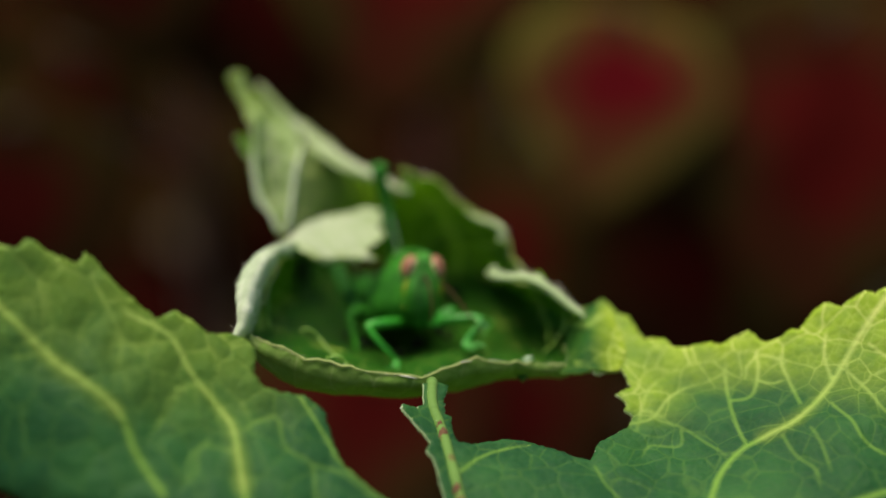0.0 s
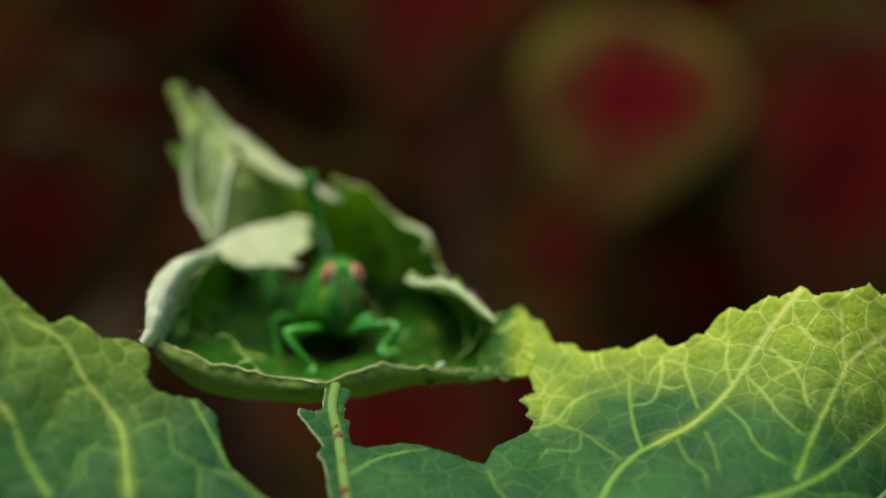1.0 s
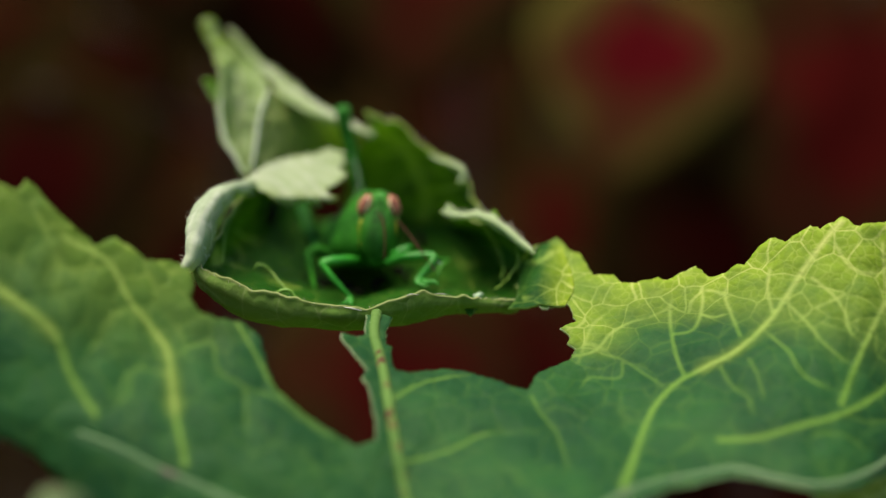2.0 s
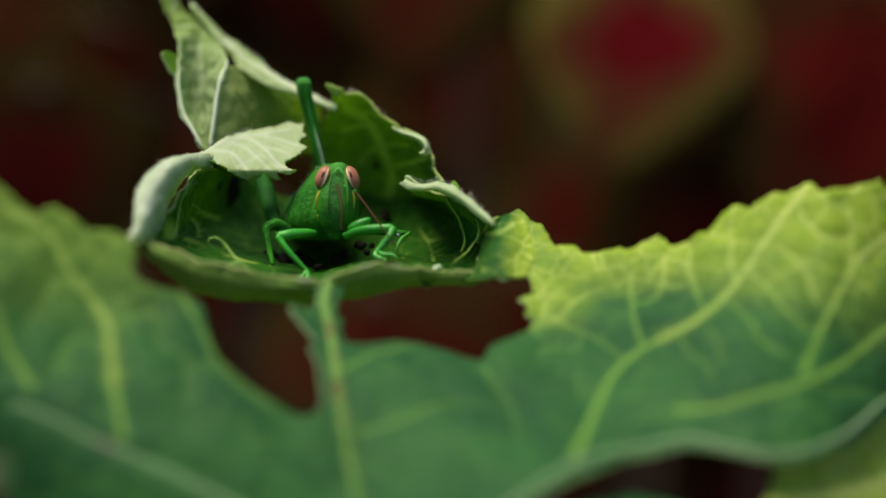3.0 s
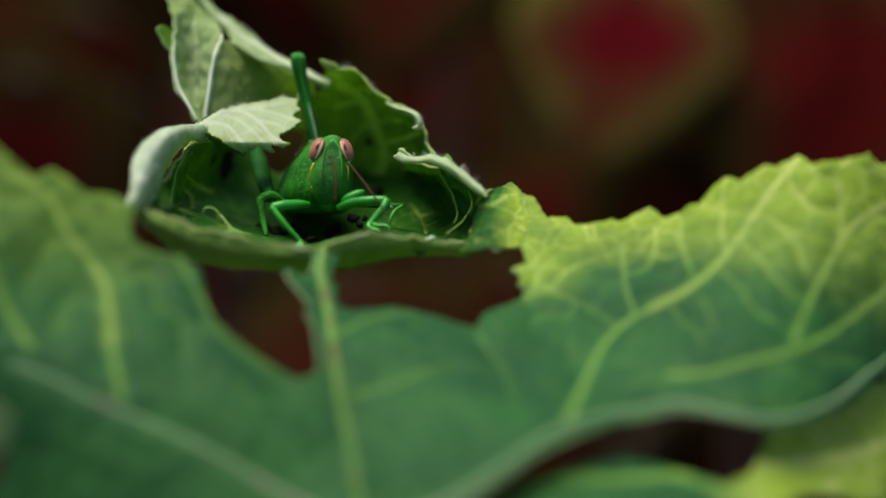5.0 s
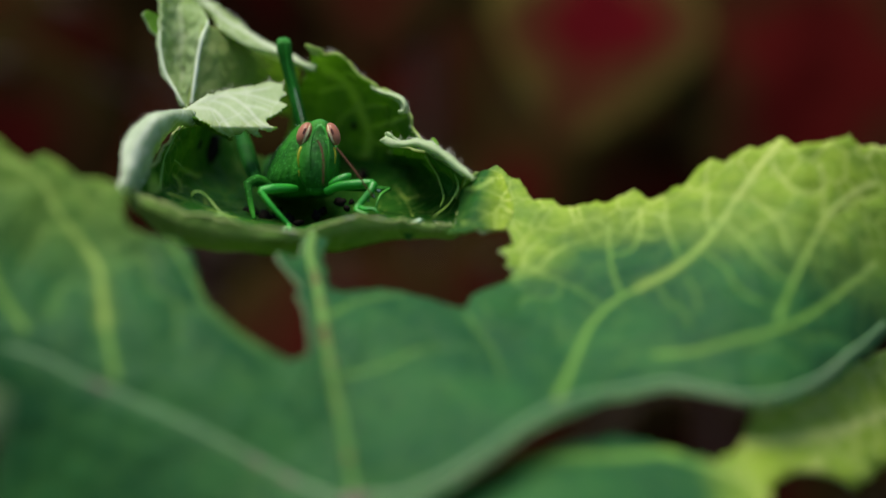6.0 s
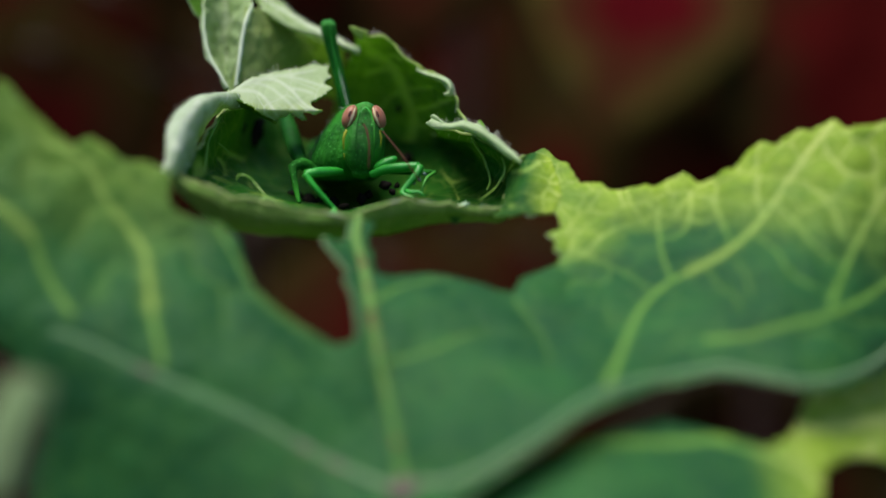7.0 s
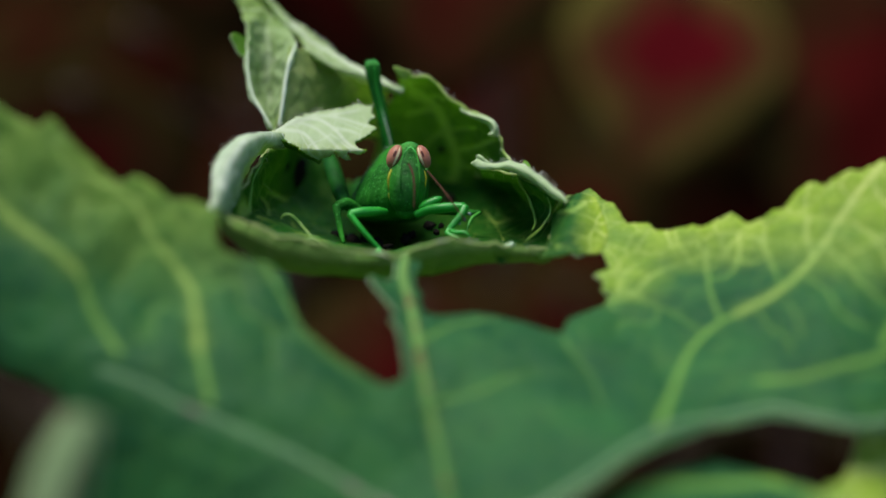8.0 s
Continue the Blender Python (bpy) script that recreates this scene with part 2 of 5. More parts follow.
# ---------------------------------------------------------------- leaf surfaces
def inside(poly, x, y):
    """Whether points lie in a polygon (numpy arrays)."""
    c = np.zeros(len(x), bool)
    for (x0, y0), (x1, y1) in zip(poly, np.roll(poly, -1, 0)):
        if y0 != y1:
            c ^= ((y0 > y) != (y1 > y)) & (x < (x1 - x0) * (y - y0) / (y1 - y0) + x0)
    return c


def densify(points, step, closed=True):
    pts = [np.array(p, float) for p in points]
    out = []
    for a, b in zip(pts, pts[1:] + pts[:1] if closed else pts[1:]):
        n = max(1, int(np.linalg.norm(b - a) / step))
        out += [a + (b - a) * i / n for i in range(n)]
    if not closed:
        out.append(pts[-1])
    return np.array(out)


def nearest(p, q):
    """The distance from each of p to the nearest of q."""
    best = np.full(len(p), 1e9)
    for i in range(0, len(q), 200):
        d = np.linalg.norm(p[:, None] - q[None, i:i + 200], axis=2).min(1)
        best = np.minimum(best, d)
    return best


def put(me, name, values, kind="FLOAT"):
    a = me.attributes.new(name, kind, "POINT")
    a.data.foreach_set("value" if kind == "FLOAT" else "vector", np.array(values, np.float32).ravel())


def thicken(ob, mm, back=1):
    s = ob.modifiers.new("thickness", "SOLIDIFY")
    s.thickness = mm / 1000
    s.offset = -1
    s.material_offset = back
    s.material_offset_rim = back
    return ob


def blade(name, parent, outline, veins, place, mats, rim_width, rim_gain, step=0.45, label="", puff=0.5, margin=None, far_margin=None, warm_veins=()):
    """A leaf blade cut to an outline in its own plane, pressed in along its veins and puffed between them."""
    from mathutils.geometry import delaunay_2d_cdt
    rng = np.random.default_rng(3)
    edge = densify(outline, step * 0.6)
    edge = edge + rng.normal(0, 0.05, edge.shape)
    lines = [np.array(spline(v[0], 60)) for v in veins]
    lo, hi = edge.min(0), edge.max(0)
    gx, gy = np.meshgrid(np.arange(lo[0], hi[0], step), np.arange(lo[1], hi[1], step * 0.87))
    gx[::2] += step / 2
    grid = np.stack([gx.ravel(), gy.ravel()], 1) + rng.normal(0, 0.04, (gx.size, 2))
    allv = np.concatenate(lines)
    grid = grid[inside(edge, grid[:, 0], grid[:, 1])]
    grid = grid[(nearest(grid, edge) > step * 0.5)]
    grid = grid[nearest(grid, allv) > 0.36]
    rows = [edge, grid]
    strands = []
    for line, v in zip(lines, veins):
        t = np.gradient(line, axis=0)
        t = t / np.linalg.norm(t, axis=1)[:, None]
        side = np.stack([-t[:, 1], t[:, 0]], 1)
        wide = max(v[1] * 0.9, 0.26)
        strands += [line, line + side * wide, line - side * wide]
    for line in strands:
        q = densify(line, step * 0.7, False)
        q = q[inside(edge, q[:, 0], q[:, 1])]
        if len(q):
            rows.append(q[nearest(q, edge) > step * 0.4])
    pts = np.concatenate(rows)
    n = len(edge)
    got = delaunay_2d_cdt([Vector(p) for p in pts], [(i, (i + 1) % n) for i in range(n)], [], 0, 1e-5)
    co = np.array([(v.x, v.y) for v in got[0]])
    tri = np.array([f for f in got[2] if len(f) == 3])
    mid = co[tri].mean(1)
    tri = tri[inside(edge, mid[:, 0], mid[:, 1])]
    vein = np.zeros(len(co))
    dist = np.full(len(co), 9.0)
    for line, (pts_, w0, w1) in zip(lines, veins):
        q = densify(line, 0.25, False)
        d = np.linalg.norm(co[:, None] - q[None], axis=2)
        k = d.argmin(1)
        w = w0 + (w1 - w0) * k / len(q)
        d = d.min(1)
        vein = np.maximum(vein, np.clip(1.3 - d / (np.maximum(w, 0.24) * 0.8), 0, 1) * (1.0 if w0 > 0.28 else 0.7 if w0 > 0.21 else 0.4 if w0 > 0.1 else 0.0) * (1.0 if w0 > 0.28 else np.clip((1 - k / len(q)) * 4, 0, 1)))
        dist = np.minimum(dist, d)
    to_edge = nearest(co, densify(margin, 0.5, False) if margin else edge)
    lift = puff * np.clip(dist / 3.0, 0, 1) ** 0.7 + 0.16 * vein
    bm = bmesh.new()
    vs = []
    for (x, s), l in zip(co, lift):
        vs.append(bm.verts.new(W(*place(x, s, l))))
    for a, b, c in tri:
        f = bm.faces.new((vs[a], vs[b], vs[c]))
    bmesh.ops.recalc_face_normals(bm, faces=bm.faces)
    up = TILT.to_3x3() @ Vector((0, -math.sin(SLOPE), math.cos(SLOPE)))
    if sum((f.normal.dot(up) for f in bm.faces)) < 0:
        bmesh.ops.reverse_faces(bm, faces=bm.faces)
    ob = part(name, bm, mats, parent, label)
    wide = np.array([rim_width(x) if callable(rim_width) else rim_width for x, s in co])
    rim = np.array([rim_gain(x, s) for x, s in co]) * np.clip(1 - to_edge / wide, 0, 1)
    if far_margin:
        rim = np.maximum(rim, 0.42 * np.clip(1 - nearest(co, densify(far_margin, 0.5, False)) / 9, 0, 1))
    for line in warm_veins:
        rim = np.maximum(rim, 0.38 * np.clip(1.0 - nearest(co, densify(spline(line, 40), 0.4, False)) / 1.1, 0, 1))
    put(ob.data, "vein", vein)
    put(ob.data, "rim", rim)
    put(ob.data, "flat", [(x, s, 0) for x, s in co], "FLOAT_VECTOR")
    return thicken(ob, 0.22)


def vein_tube(name, parent, line, r0, r1, place, mat, n=40, sink=-0.35, label=""):
    """A rounded rib lying along a line of the blade."""
    q = spline(line, n)
    pts = [place(p[0], p[1], (r0 + (r1 - r0) * i / (n - 1)) * sink) for i, p in enumerate(q)]
    bm = bmesh.new()
    tube(bm, pts, [r0 + (r1 - r0) * i / (n - 1) for i in range(n)], 8, n)
    return part(name, bm, mat, parent, label)


def loft(name, parent, rows, nu, nv, mats, wave=0.25, teeth=(), flip=False, label="", thick=0.22, marks=(), rim=(), seed=0.0, crumple=0.0, saw=(0.45, 0.3), patch=None, rib=0.0, fine=0.35):
    """A curved sheet through rows of points. teeth: edges ('u0','u1','v0','v1') that are toothed; marks: veins as lines over the sheet, with their widths; rib: how far they stand out."""
    grid = [spline(r, nv) for r in rows]
    grid = np.array([spline([g[j] for g in grid], nu) for j in range(nv)]).transpose(1, 0, 2)
    ulen = np.linalg.norm(np.diff(grid, axis=0), axis=2).sum(0).mean()
    vlen = np.linalg.norm(np.diff(grid, axis=1), axis=2).sum(1).mean()
    vein = np.zeros((nu, nv))
    for line, width in marks:
        q = np.array(spline(line, 60))
        d = np.full((nu, nv), 99.0)
        for k in q:
            gap = grid - k
            d = np.minimum(d, np.sqrt(gap[..., 0] ** 2 + gap[..., 2] ** 2 + (0.12 * gap[..., 1]) ** 2))
        vein = np.maximum(vein, np.clip(1.5 - d / (width * 1.15), 0, 1) * min(1.0, 0.5 + width * 2))
    bm = bmesh.new()
    vs, flat, edge = [], [], []
    for i in range(nu):
        for j in range(nv):
            p = Vector(grid[i, j])
            u, v = i / (nu - 1), j / (nv - 1)
            a = Vector(grid[min(i + 1, nu - 1), j] - grid[max(i - 1, 0), j])
            b = Vector(grid[i, min(j + 1, nv - 1)] - grid[i, max(j - 1, 0)])
            nn = a.cross(b)
            nn = nn.normalized() if nn.length > 1e-9 else Vector((0, 0, 1))
            x, y = u * ulen, v * vlen
            lump = 1 + crumple * max(0, 1 - u * 9)
            p += nn * wave * lump * (noise.noise(p * 0.3 + Vector((0, 0, seed))) + fine * noise.noise(p * 1.1 + Vector((0, 0, seed))))
            p += nn * rib * float(vein[i, j])
            for key in teeth:
                t, run = {"u0": (u, y), "u1": (1 - u, y), "v0": (v, x), "v1": (1 - v, x)}[key]
                if t < 0.14:
                    away = (a if key[0] == "u" else b).normalized() * (-1 if key[1] == "0" else 1)
                    sawtooth = (run * saw[0] + noise.noise(Vector((run * 0.4, seed, 2))) * 0.8) % 1.0
                    p += away * (saw[1] * (1 - abs(sawtooth * 2 - 1)) + 0.3 * saw[1] * noise.noise(Vector((run * 1.7, seed, 7)))) * (1 - t / 0.14)
            vs.append(bm.verts.new(W(*p)))
            flat.append((p.x + seed * 13, p.y, p.z))
            e = {"u0": u * ulen, "u1": (1 - u) * ulen, "v0": v * vlen, "v1": (1 - v) * vlen}
            near = [max(0, 1 - math.hypot((u - patch[0]) * ulen, (v - patch[1]) * vlen) / patch[2])] if patch else []
            edge.append(max([max(0, 1 - e[k] / w_) for k, w_ in rim] + near + [0]))
    for i in range(nu - 1):
        for j in range(nv - 1):
            q = (vs[i * nv + j], vs[i * nv + j + 1], vs[(i + 1) * nv + j + 1], vs[(i + 1) * nv + j])
            bm.faces.new(q[::-1] if flip else q)
    ob = part(name, bm, mats, parent, label)
    put(ob.data, "vein", vein.ravel())
    put(ob.data, "rim", edge)
    put(ob.data, "flat", flat, "FLOAT_VECTOR")
    return thicken(ob, thick)


# ---------------------------------------------------------------- ground
def ground():
    bm = bmesh.new()
    bmesh.ops.create_grid(bm, x_segments=80, y_segments=80, size=40)
    for v in bm.verts:
        v.co.z = 0.02 * noise.noise(v.co * 0.7)
    ob = part("ground", bm, SOIL, None)
    tagged(ob, "dark bare garden soil under the plants", "soil", kind="structure")


ground()

# ---------------------------------------------------------------- the lobed leaf
leaf = thing("lobed_leaf", W(-3.3, 135.7, -16.6), "large green lobed leaf eaten through and curled into a cup", "leaf")

TOP_EDGE = [(40.51, 33.53), (39.56, 34.06), (37.07, 33.27), (34.94, 33.03), (33.91, 34.27), (32.08, 33.3), (31.21, 33.67),
            (29.21, 32.72), (28.21, 33.61), (27.21, 33.14), (25.94, 31.76), (25.3, 32.23), (24.33, 31.62), (23.19, 31.71), (22.16, 33.26), (20.96, 32.93),
            (19.74, 32.35), (18.98, 32.95), (17.16, 32.73), (16.07, 32.95), (15.33, 34.31), (13.7, 34.71), (12.82, 37.73), (11.86, 38.49), (10.8, 40.68)]
HOLE = [(9.65, 39.63), (8.66, 36.53), (8.23, 33.16), (8.52, 31.34), (9.36, 30.44), (11.21, 31.03), (11.57, 30.4), (11.93, 28.74), (10.56, 27.83), (11.37, 26.8), (11.06, 26.07),
        (11.78, 25.43), (11.17, 24.19), (9.96, 23.03), (8.54, 21.68), (7.56, 19.4), (6.08, 19.68), (4.87, 20.52), (3.14, 21.39), (0.88, 21.39),
        (-1.8, 20.21), (-2.87, 20.28), (-3.28, 21.54), (-3.26, 23.34), (-3.82, 23.72), (-3.72, 25.74), (-3.32, 27.3), (-3.98, 27.71)]
BITE = [(-5.42, 26.99), (-5.47, 24.31), (-6.05, 23.44), (-7.2, 23.38), (-7.24, 22.6), (-6.05, 21), (-5.05, 19.52), (-5.44, 18.48), (-4.96, 17.48), (-4.53, 15.38), (-4.21, 13.71), (-4.24, 12.07), (-5.49, 11.33),
        (-8.19, 12.65), (-10.13, 13.82), (-11.81, 15.26), (-12.63, 17.23), (-13.17, 19.81), (-14.69, 21.19), (-16.57, 20.87), (-17.94, 21), (-18.68, 21.86),
        (-18.46, 23.22), (-18.67, 24.38), (-19.42, 24.88)]
LEFT_EDGE = [(-20.38, 24.94), (-22.02, 24.14), (-23.37, 24.92), (-24.46, 25.33), (-25.64, 24.19), (-26.97, 24.73), (-28.43, 25.53), (-29.49, 26.47), (-30.27, 27.25), (-31.1, 27.59), (-31.76, 26.8), (-32.8, 27.03),
             (-34.06, 27.61), (-35.34, 28.33), (-36.06, 27.57), (-37.43, 27.83), (-39.63, 29.1), (-41.42, 29.31), (-43.77, 30.71), (-47.76, 30.28), (-49.07, 27.54)]
LOW_LEFT = [(-39.64, 14.88), (-33.66, 11.2), (-29.58, 9.15), (-26.92, 7.19), (-26.12, 4.73), (-27.44, 2.13), (-27.74, -0.39), (-15.09, -5.71)]
LOW_RIGHT = [(0.98, -5.88), (3.24, -3.55), (5.95, -2.09), (9.85, 0.5), (13.51, 3.66), (17.83, 7.38), (22.46, 9.18), (25.7, 8.03), (28.35, 7.21), (31.31, 8.09), (34.81, 11.13), (38.14, 15.46), (42.14, 20.61), (52.45, 33.15), (52.01, 36.7), (48.25, 36.89), (44.76, 34.75), (42.1, 34.05)]
OUTLINE = TOP_EDGE + HOLE + BITE + LEFT_EDGE + LOW_LEFT + LOW_RIGHT

V_RIGHT = [(0.59, -0.81), (3.19, -1.49), (6.33, -0.73), (10.27, 1.84), (15.33, 7.11), (21.96, 9.93), (25.2, 8.78), (27.85, 7.96), (30.81, 8.84), (34.31, 11.88), (37.64, 16.21), (41.64, 21.21)]
V_LOBE = [(14.08, 6.89), (15.68, 12.56), (17.32, 17.32), (19.29, 20.02), (21.61, 21.27), (23.89, 22.16), (26.31, 24.25), (28.39, 26.99), (30.07, 29.44), (31.86, 31.73), (33.77, 33.73)]
V_FORK = [(22.13, 12.75), (25.09, 12.62), (28.64, 13.78), (31.46, 15.1), (34.65, 17.96), (38.08, 21.82), (41.11, 25.19)]
V_UP = [(31.61, 16.19), (33.11, 19.73), (34.77, 23.15), (37.17, 27.49), (39.33, 29.69), (41.46, 31.24)]
V_MID = [(-0.41, -1.24), (-1.46, 5.56), (-2.68, 11.66), (-4.06, 20.94), (-4.76, 24.58), (-4.67, 27.76)]
V_SMALL = [(-2.8, 16.88), (-1.31, 18.64), (0.45, 19.98), (2.96, 21.14)]
V_SMALL2 = [(-1.77, 10.54), (1.43, 11.73), (3.59, 13.26), (5.33, 13.85)]
V_LEFT = [(-0.41, -1.24), (-4.06, 0.61), (-8.14, 2.71), (-12.21, 4.51), (-16.34, 6.23), (-20.47, 7.82), (-23.41, 9.16), (-25.95, 10.07)]
V_LA = [(-24.87, 11.42), (-26.94, 14.39), (-28.47, 17.18), (-32.9, 20.26), (-37.3, 24.17), (-41.86, 27.8)]
V_LB = [(-17.99, 8.05), (-19.15, 12.59), (-19.9, 16.72), (-21, 18.64), (-23.14, 20.81), (-24.86, 23.13), (-27.75, 23.99)]
V_LF = [(-15.09, 20.88), (-13.25, 17.66), (-11.9, 15.25), (-9.69, 13.39), (-5.81, 10.87)]
NET_NEAR = [[(11.43, 24.57), (13.33, 25.19), (14.69, 27.09), (16.42, 28.36), (18.1, 28.73)],
        [(20.07, 21.1), (19.71, 23.61), (19.58, 26.03), (19.66, 28.52), (19.95, 30.61)],
        [(19.58, 26.03), (21.12, 26.0), (21.88, 27.23), (22.41, 29.54), (22.42, 31.43)],
        [(22.24, 27.64), (23.14, 27.0), (24.12, 27.16)],
        [(24.77, 24.27), (24.41, 26.85), (24.14, 29.07), (24.44, 30.56)],
        [(24.3, 29.01), (23.44, 30.1), (22.36, 30.78)],
        [(27.55, 26.57), (27.43, 28.49), (27.63, 29.99), (28.0, 31.14)],
        [(28.97, 26.56), (29.88, 24.87), (30.83, 22.48), (32.23, 20.8), (33.02, 20.57)],
        [(27.15, 23.25), (28.15, 21.29), (28.69, 19.31), (29.93, 17.92), (31.41, 17.41)],
        [(30.99, 29.0), (32.4, 27.25), (33.14, 25.4), (33.36, 23.38), (34.26, 22.63)],
        [(33.16, 31.55), (33.97, 29.88), (35.19, 29.11), (36.74, 29.45)],
        [(36.92, 31.55), (36.89, 29.32), (36.83, 27.13)]]
NET_FAR = [[(36.81, 26.95), (38.9, 28.64), (41.37, 30.52)],
        [(39.29, 29.05), (40.61, 28.02), (40.67, 26.6), (40.99, 25.88)],
        [(13.59, 25.05), (15.79, 23.63), (17.56, 21.34), (18.68, 19.54)],
        [(7.83, 18.66), (8.4, 16.64), (9.58, 14.43), (10.07, 11.38), (10.26, 8.83)],
        [(25.02, 21.06), (25.53, 18.71), (25.68, 16.01)],
        [(22.85, 20.97), (23.53, 18.53), (24.55, 16.75), (24.6, 14.52)],
        [(31.79, 15.1), (33.45, 15.15), (35.71, 16.43), (37.23, 17.07)],
        [(28.98, 12.81), (30.91, 13.24), (32.47, 12.81), (33.06, 12.31)],
        [(35.55, 23.51), (35.38, 22.05), (36.37, 21.5), (37.01, 20.82)],
        [(15.47, 23.66), (15.03, 21.82), (12.78, 22.04), (11.73, 20.36)],
        [(11.9, 23.99), (12.87, 27.26), (13.51, 28.71), (14.87, 30.18)],
        [(18.1, 28.73), (19.46, 29.32), (20.21, 30.52)]]
NET_LEFT = [[(-30.61, 26.41), (-29.67, 24.59), (-28.43, 22.52), (-28.34, 20.5), (-28.84, 18.75)],
        [(-34.38, 25.7), (-34.02, 24.1), (-33.96, 22.32)],
        [(-22.62, 20.49), (-24.56, 18.47), (-25.36, 16.66)],
        [(-21.88, 15.84), (-22.98, 14.6), (-23.18, 12.62)],
        [(-31.31, 21.81), (-30.93, 23.19), (-29.93, 23.88)],
        [(-28.4, 21.7), (-26.69, 21.97), (-25.0, 22.72)],
        [(-33.63, 21.54), (-35.09, 20.89), (-36.6, 21.07)],
        [(-18.82, 17.39), (-17.73, 18.38), (-16.59, 19.0)],
        [(-19.54, 15.25), (-22.22, 15.38), (-22.61, 13.31), (-23.89, 11.53)],
        [(-25.36, 16.62), (-24.23, 19.29), (-22.29, 20.19)],
        [(-16.68, 18.35), (-16.04, 15.97), (-14.19, 14.86), (-13.83, 12.0), (-13.55, 9.97)],
        [(-14.19, 14.86), (-12.1, 14.52), (-9.64, 12.85), (-6.63, 11.4)]]
VEINS = [(V_LOBE, 0.46, 0.24), (V_FORK, 0.36, 0.34), (V_UP, 0.36, 0.24), (V_MID, 0.3, 0.3), (V_SMALL, 0.27, 0.22), (V_SMALL2, 0.24, 0.18),
         *((v, 0.24, 0.18) for v in NET_NEAR), *((v, 0.2, 0.15) for v in NET_FAR), (V_LF, 0.22, 0.16), (V_RIGHT, 0.05, 0.05), (V_LEFT, 0.05, 0.05),
         (V_LA, 0.38, 0.34), (V_LB, 0.38, 0.3), *((v, 0.2, 0.15) for v in NET_LEFT)]


def rim_gain(x, s):
    """The margin has yellowed on the lobe beyond the hole; the fade at the neck is painted shade."""
    far = min(1.0, max(0.0, (x - 16) / 10))
    return min(1.0, max(0.06, (s - 23 + 7 * far) / (4 + 5 * far))) * min(1.0, max(0.5, (x - 6) / 8)) * min(1.0, max(0.0, (x - 8.6) / 2.4 + max(0.0, 30 - s) / 4)) if x > 5 else 0.0


blade("blade", leaf, OUTLINE, VEINS, on_blade, [LEAF_TOP, LEAF_BACK], lambda x: 6.0 + 8.0 * min(1.0, max(0.0, (x - 24) / 8)), rim_gain, margin=LOW_RIGHT[-4:] + TOP_EDGE + HOLE[6:10], far_margin=LEFT_EDGE[:-2], warm_veins=(V_LA[2:], V_LB[1:], V_LOBE[4:]))
for line, r0, r1, m in ((V_RIGHT, 0.55, 0.3, RIB_PURPLE), (V_LEFT, 0.55, 0.3, RIB_PURPLE)):
    vein_tube("main_vein", leaf, line, r0, r1, on_blade, m)
for line, r0, r1 in ((V_LOBE[:6], 0.24, 0.16), (V_FORK, 0.2, 0.18), (V_LA[:4], 0.17, 0.15), (V_LB[:4], 0.18, 0.13)):
    vein_tube("side_vein", leaf, line, r0, r1, on_blade, VEIN)
vein_tube("side_vein", leaf, V_SMALL, 0.1, 0.06, on_blade, VEIN, 30, -0.5)
bm = bmesh.new()
rib_line = [on_blade(q[0], q[1]) for q in spline(V_MID, 60)]
tube(bm, rib_line, [0.46 + 0.09 * noise.noise(Vector((k * 0.7, 0, 5))) + 0.05 * noise.noise(Vector((k * 2.1, 0, 9))) for k in range(60)], 12, 120)
part("midrib", bm, RIB, leaf, "rough green midrib with brown scars")
BASE = skin_material("leaf_base", (0.07, 0.045, 0.05), (0.12, 0.10, 0.08), 200, 0.6, 0.15)
bm = bmesh.new()
blob(bm, on_blade(*V_MID[0], 0.1), (1.2, 0.6, 1.1), (-44, 0, 0), 20, 12)
part("leaf_base", bm, BASE, leaf, "purplish swelling where the ribs meet")
SCAR = skin_material("scar", (0.07, 0.035, 0.02), (0.14, 0.08, 0.045), 700, 0.8, 0.1, 0.5)
for (x, y), r in (((-4.05, 20.79), 0.5), ((-3.25, 14.69), 0.45), ((-4.28, 21.94), 0.35)):
    bm = bmesh.new()
    blob(bm, on_blade(x, y, 0.25), (r * 0.8, r * 0.6, r * 1.3), (-44, 10, 0), 12, 8, lambda v: Vector(v) * (1 + 0.35 * noise.noise(Vector(v) * 2.5)))
    part("brown_scar", bm, SCAR, leaf, "brown corky scar on the rib")

vein_tube("torn_fibre", leaf, [(-7.28, 23.19), (-6.51, 22.17), (-5.36, 20.51)], 0.14, 0.05, on_blade, HAIR, 16, 0.2, "pale torn leaf fibre")

# the lobe below the hindmost rib
LOBE = [(-0.15, -1.08), (5.51, 0.26), (9.58, 0.83), (13.78, 3.29), (18.18, 6.05), (21.53, 5.51), (25.57, 3.76), (27.49, 5.15), (28.48, 7.37), (30.48, 12.59), (36.02, 15.25), (42.9, 21.54), (51.21, 28.28), (54.02, 24.16), (48.36, 18.77), (41.77, 11.69), (37.1, 5.42), (35.38, 5.44), (32.21, 4.48), (29.85, 2.55), (28.77, -1.7), (18.51, -7.76), (7.11, -7.13)]
LOBE_VEINS = [([(0.65, -0.72), (11.14, 1.56), (21.58, 4.49), (32.63, 7.65), (42.43, 16.58)], 0.7, 0.4), ([(21.58, 4.49), (27.61, 2.39), (29.52, 0.73)], 0.4, 0.2)]


def on_lobe(x, s, n=0.0):
    return on_blade(x, s, n - 3)


blade("basal_lobe", leaf, LOBE, LOBE_VEINS, on_lobe, [LEAF_TOP, LEAF_BACK], 45.0, lambda x, s: min(1.0, max(0.0, (x - 24) / 5)), 0.8)

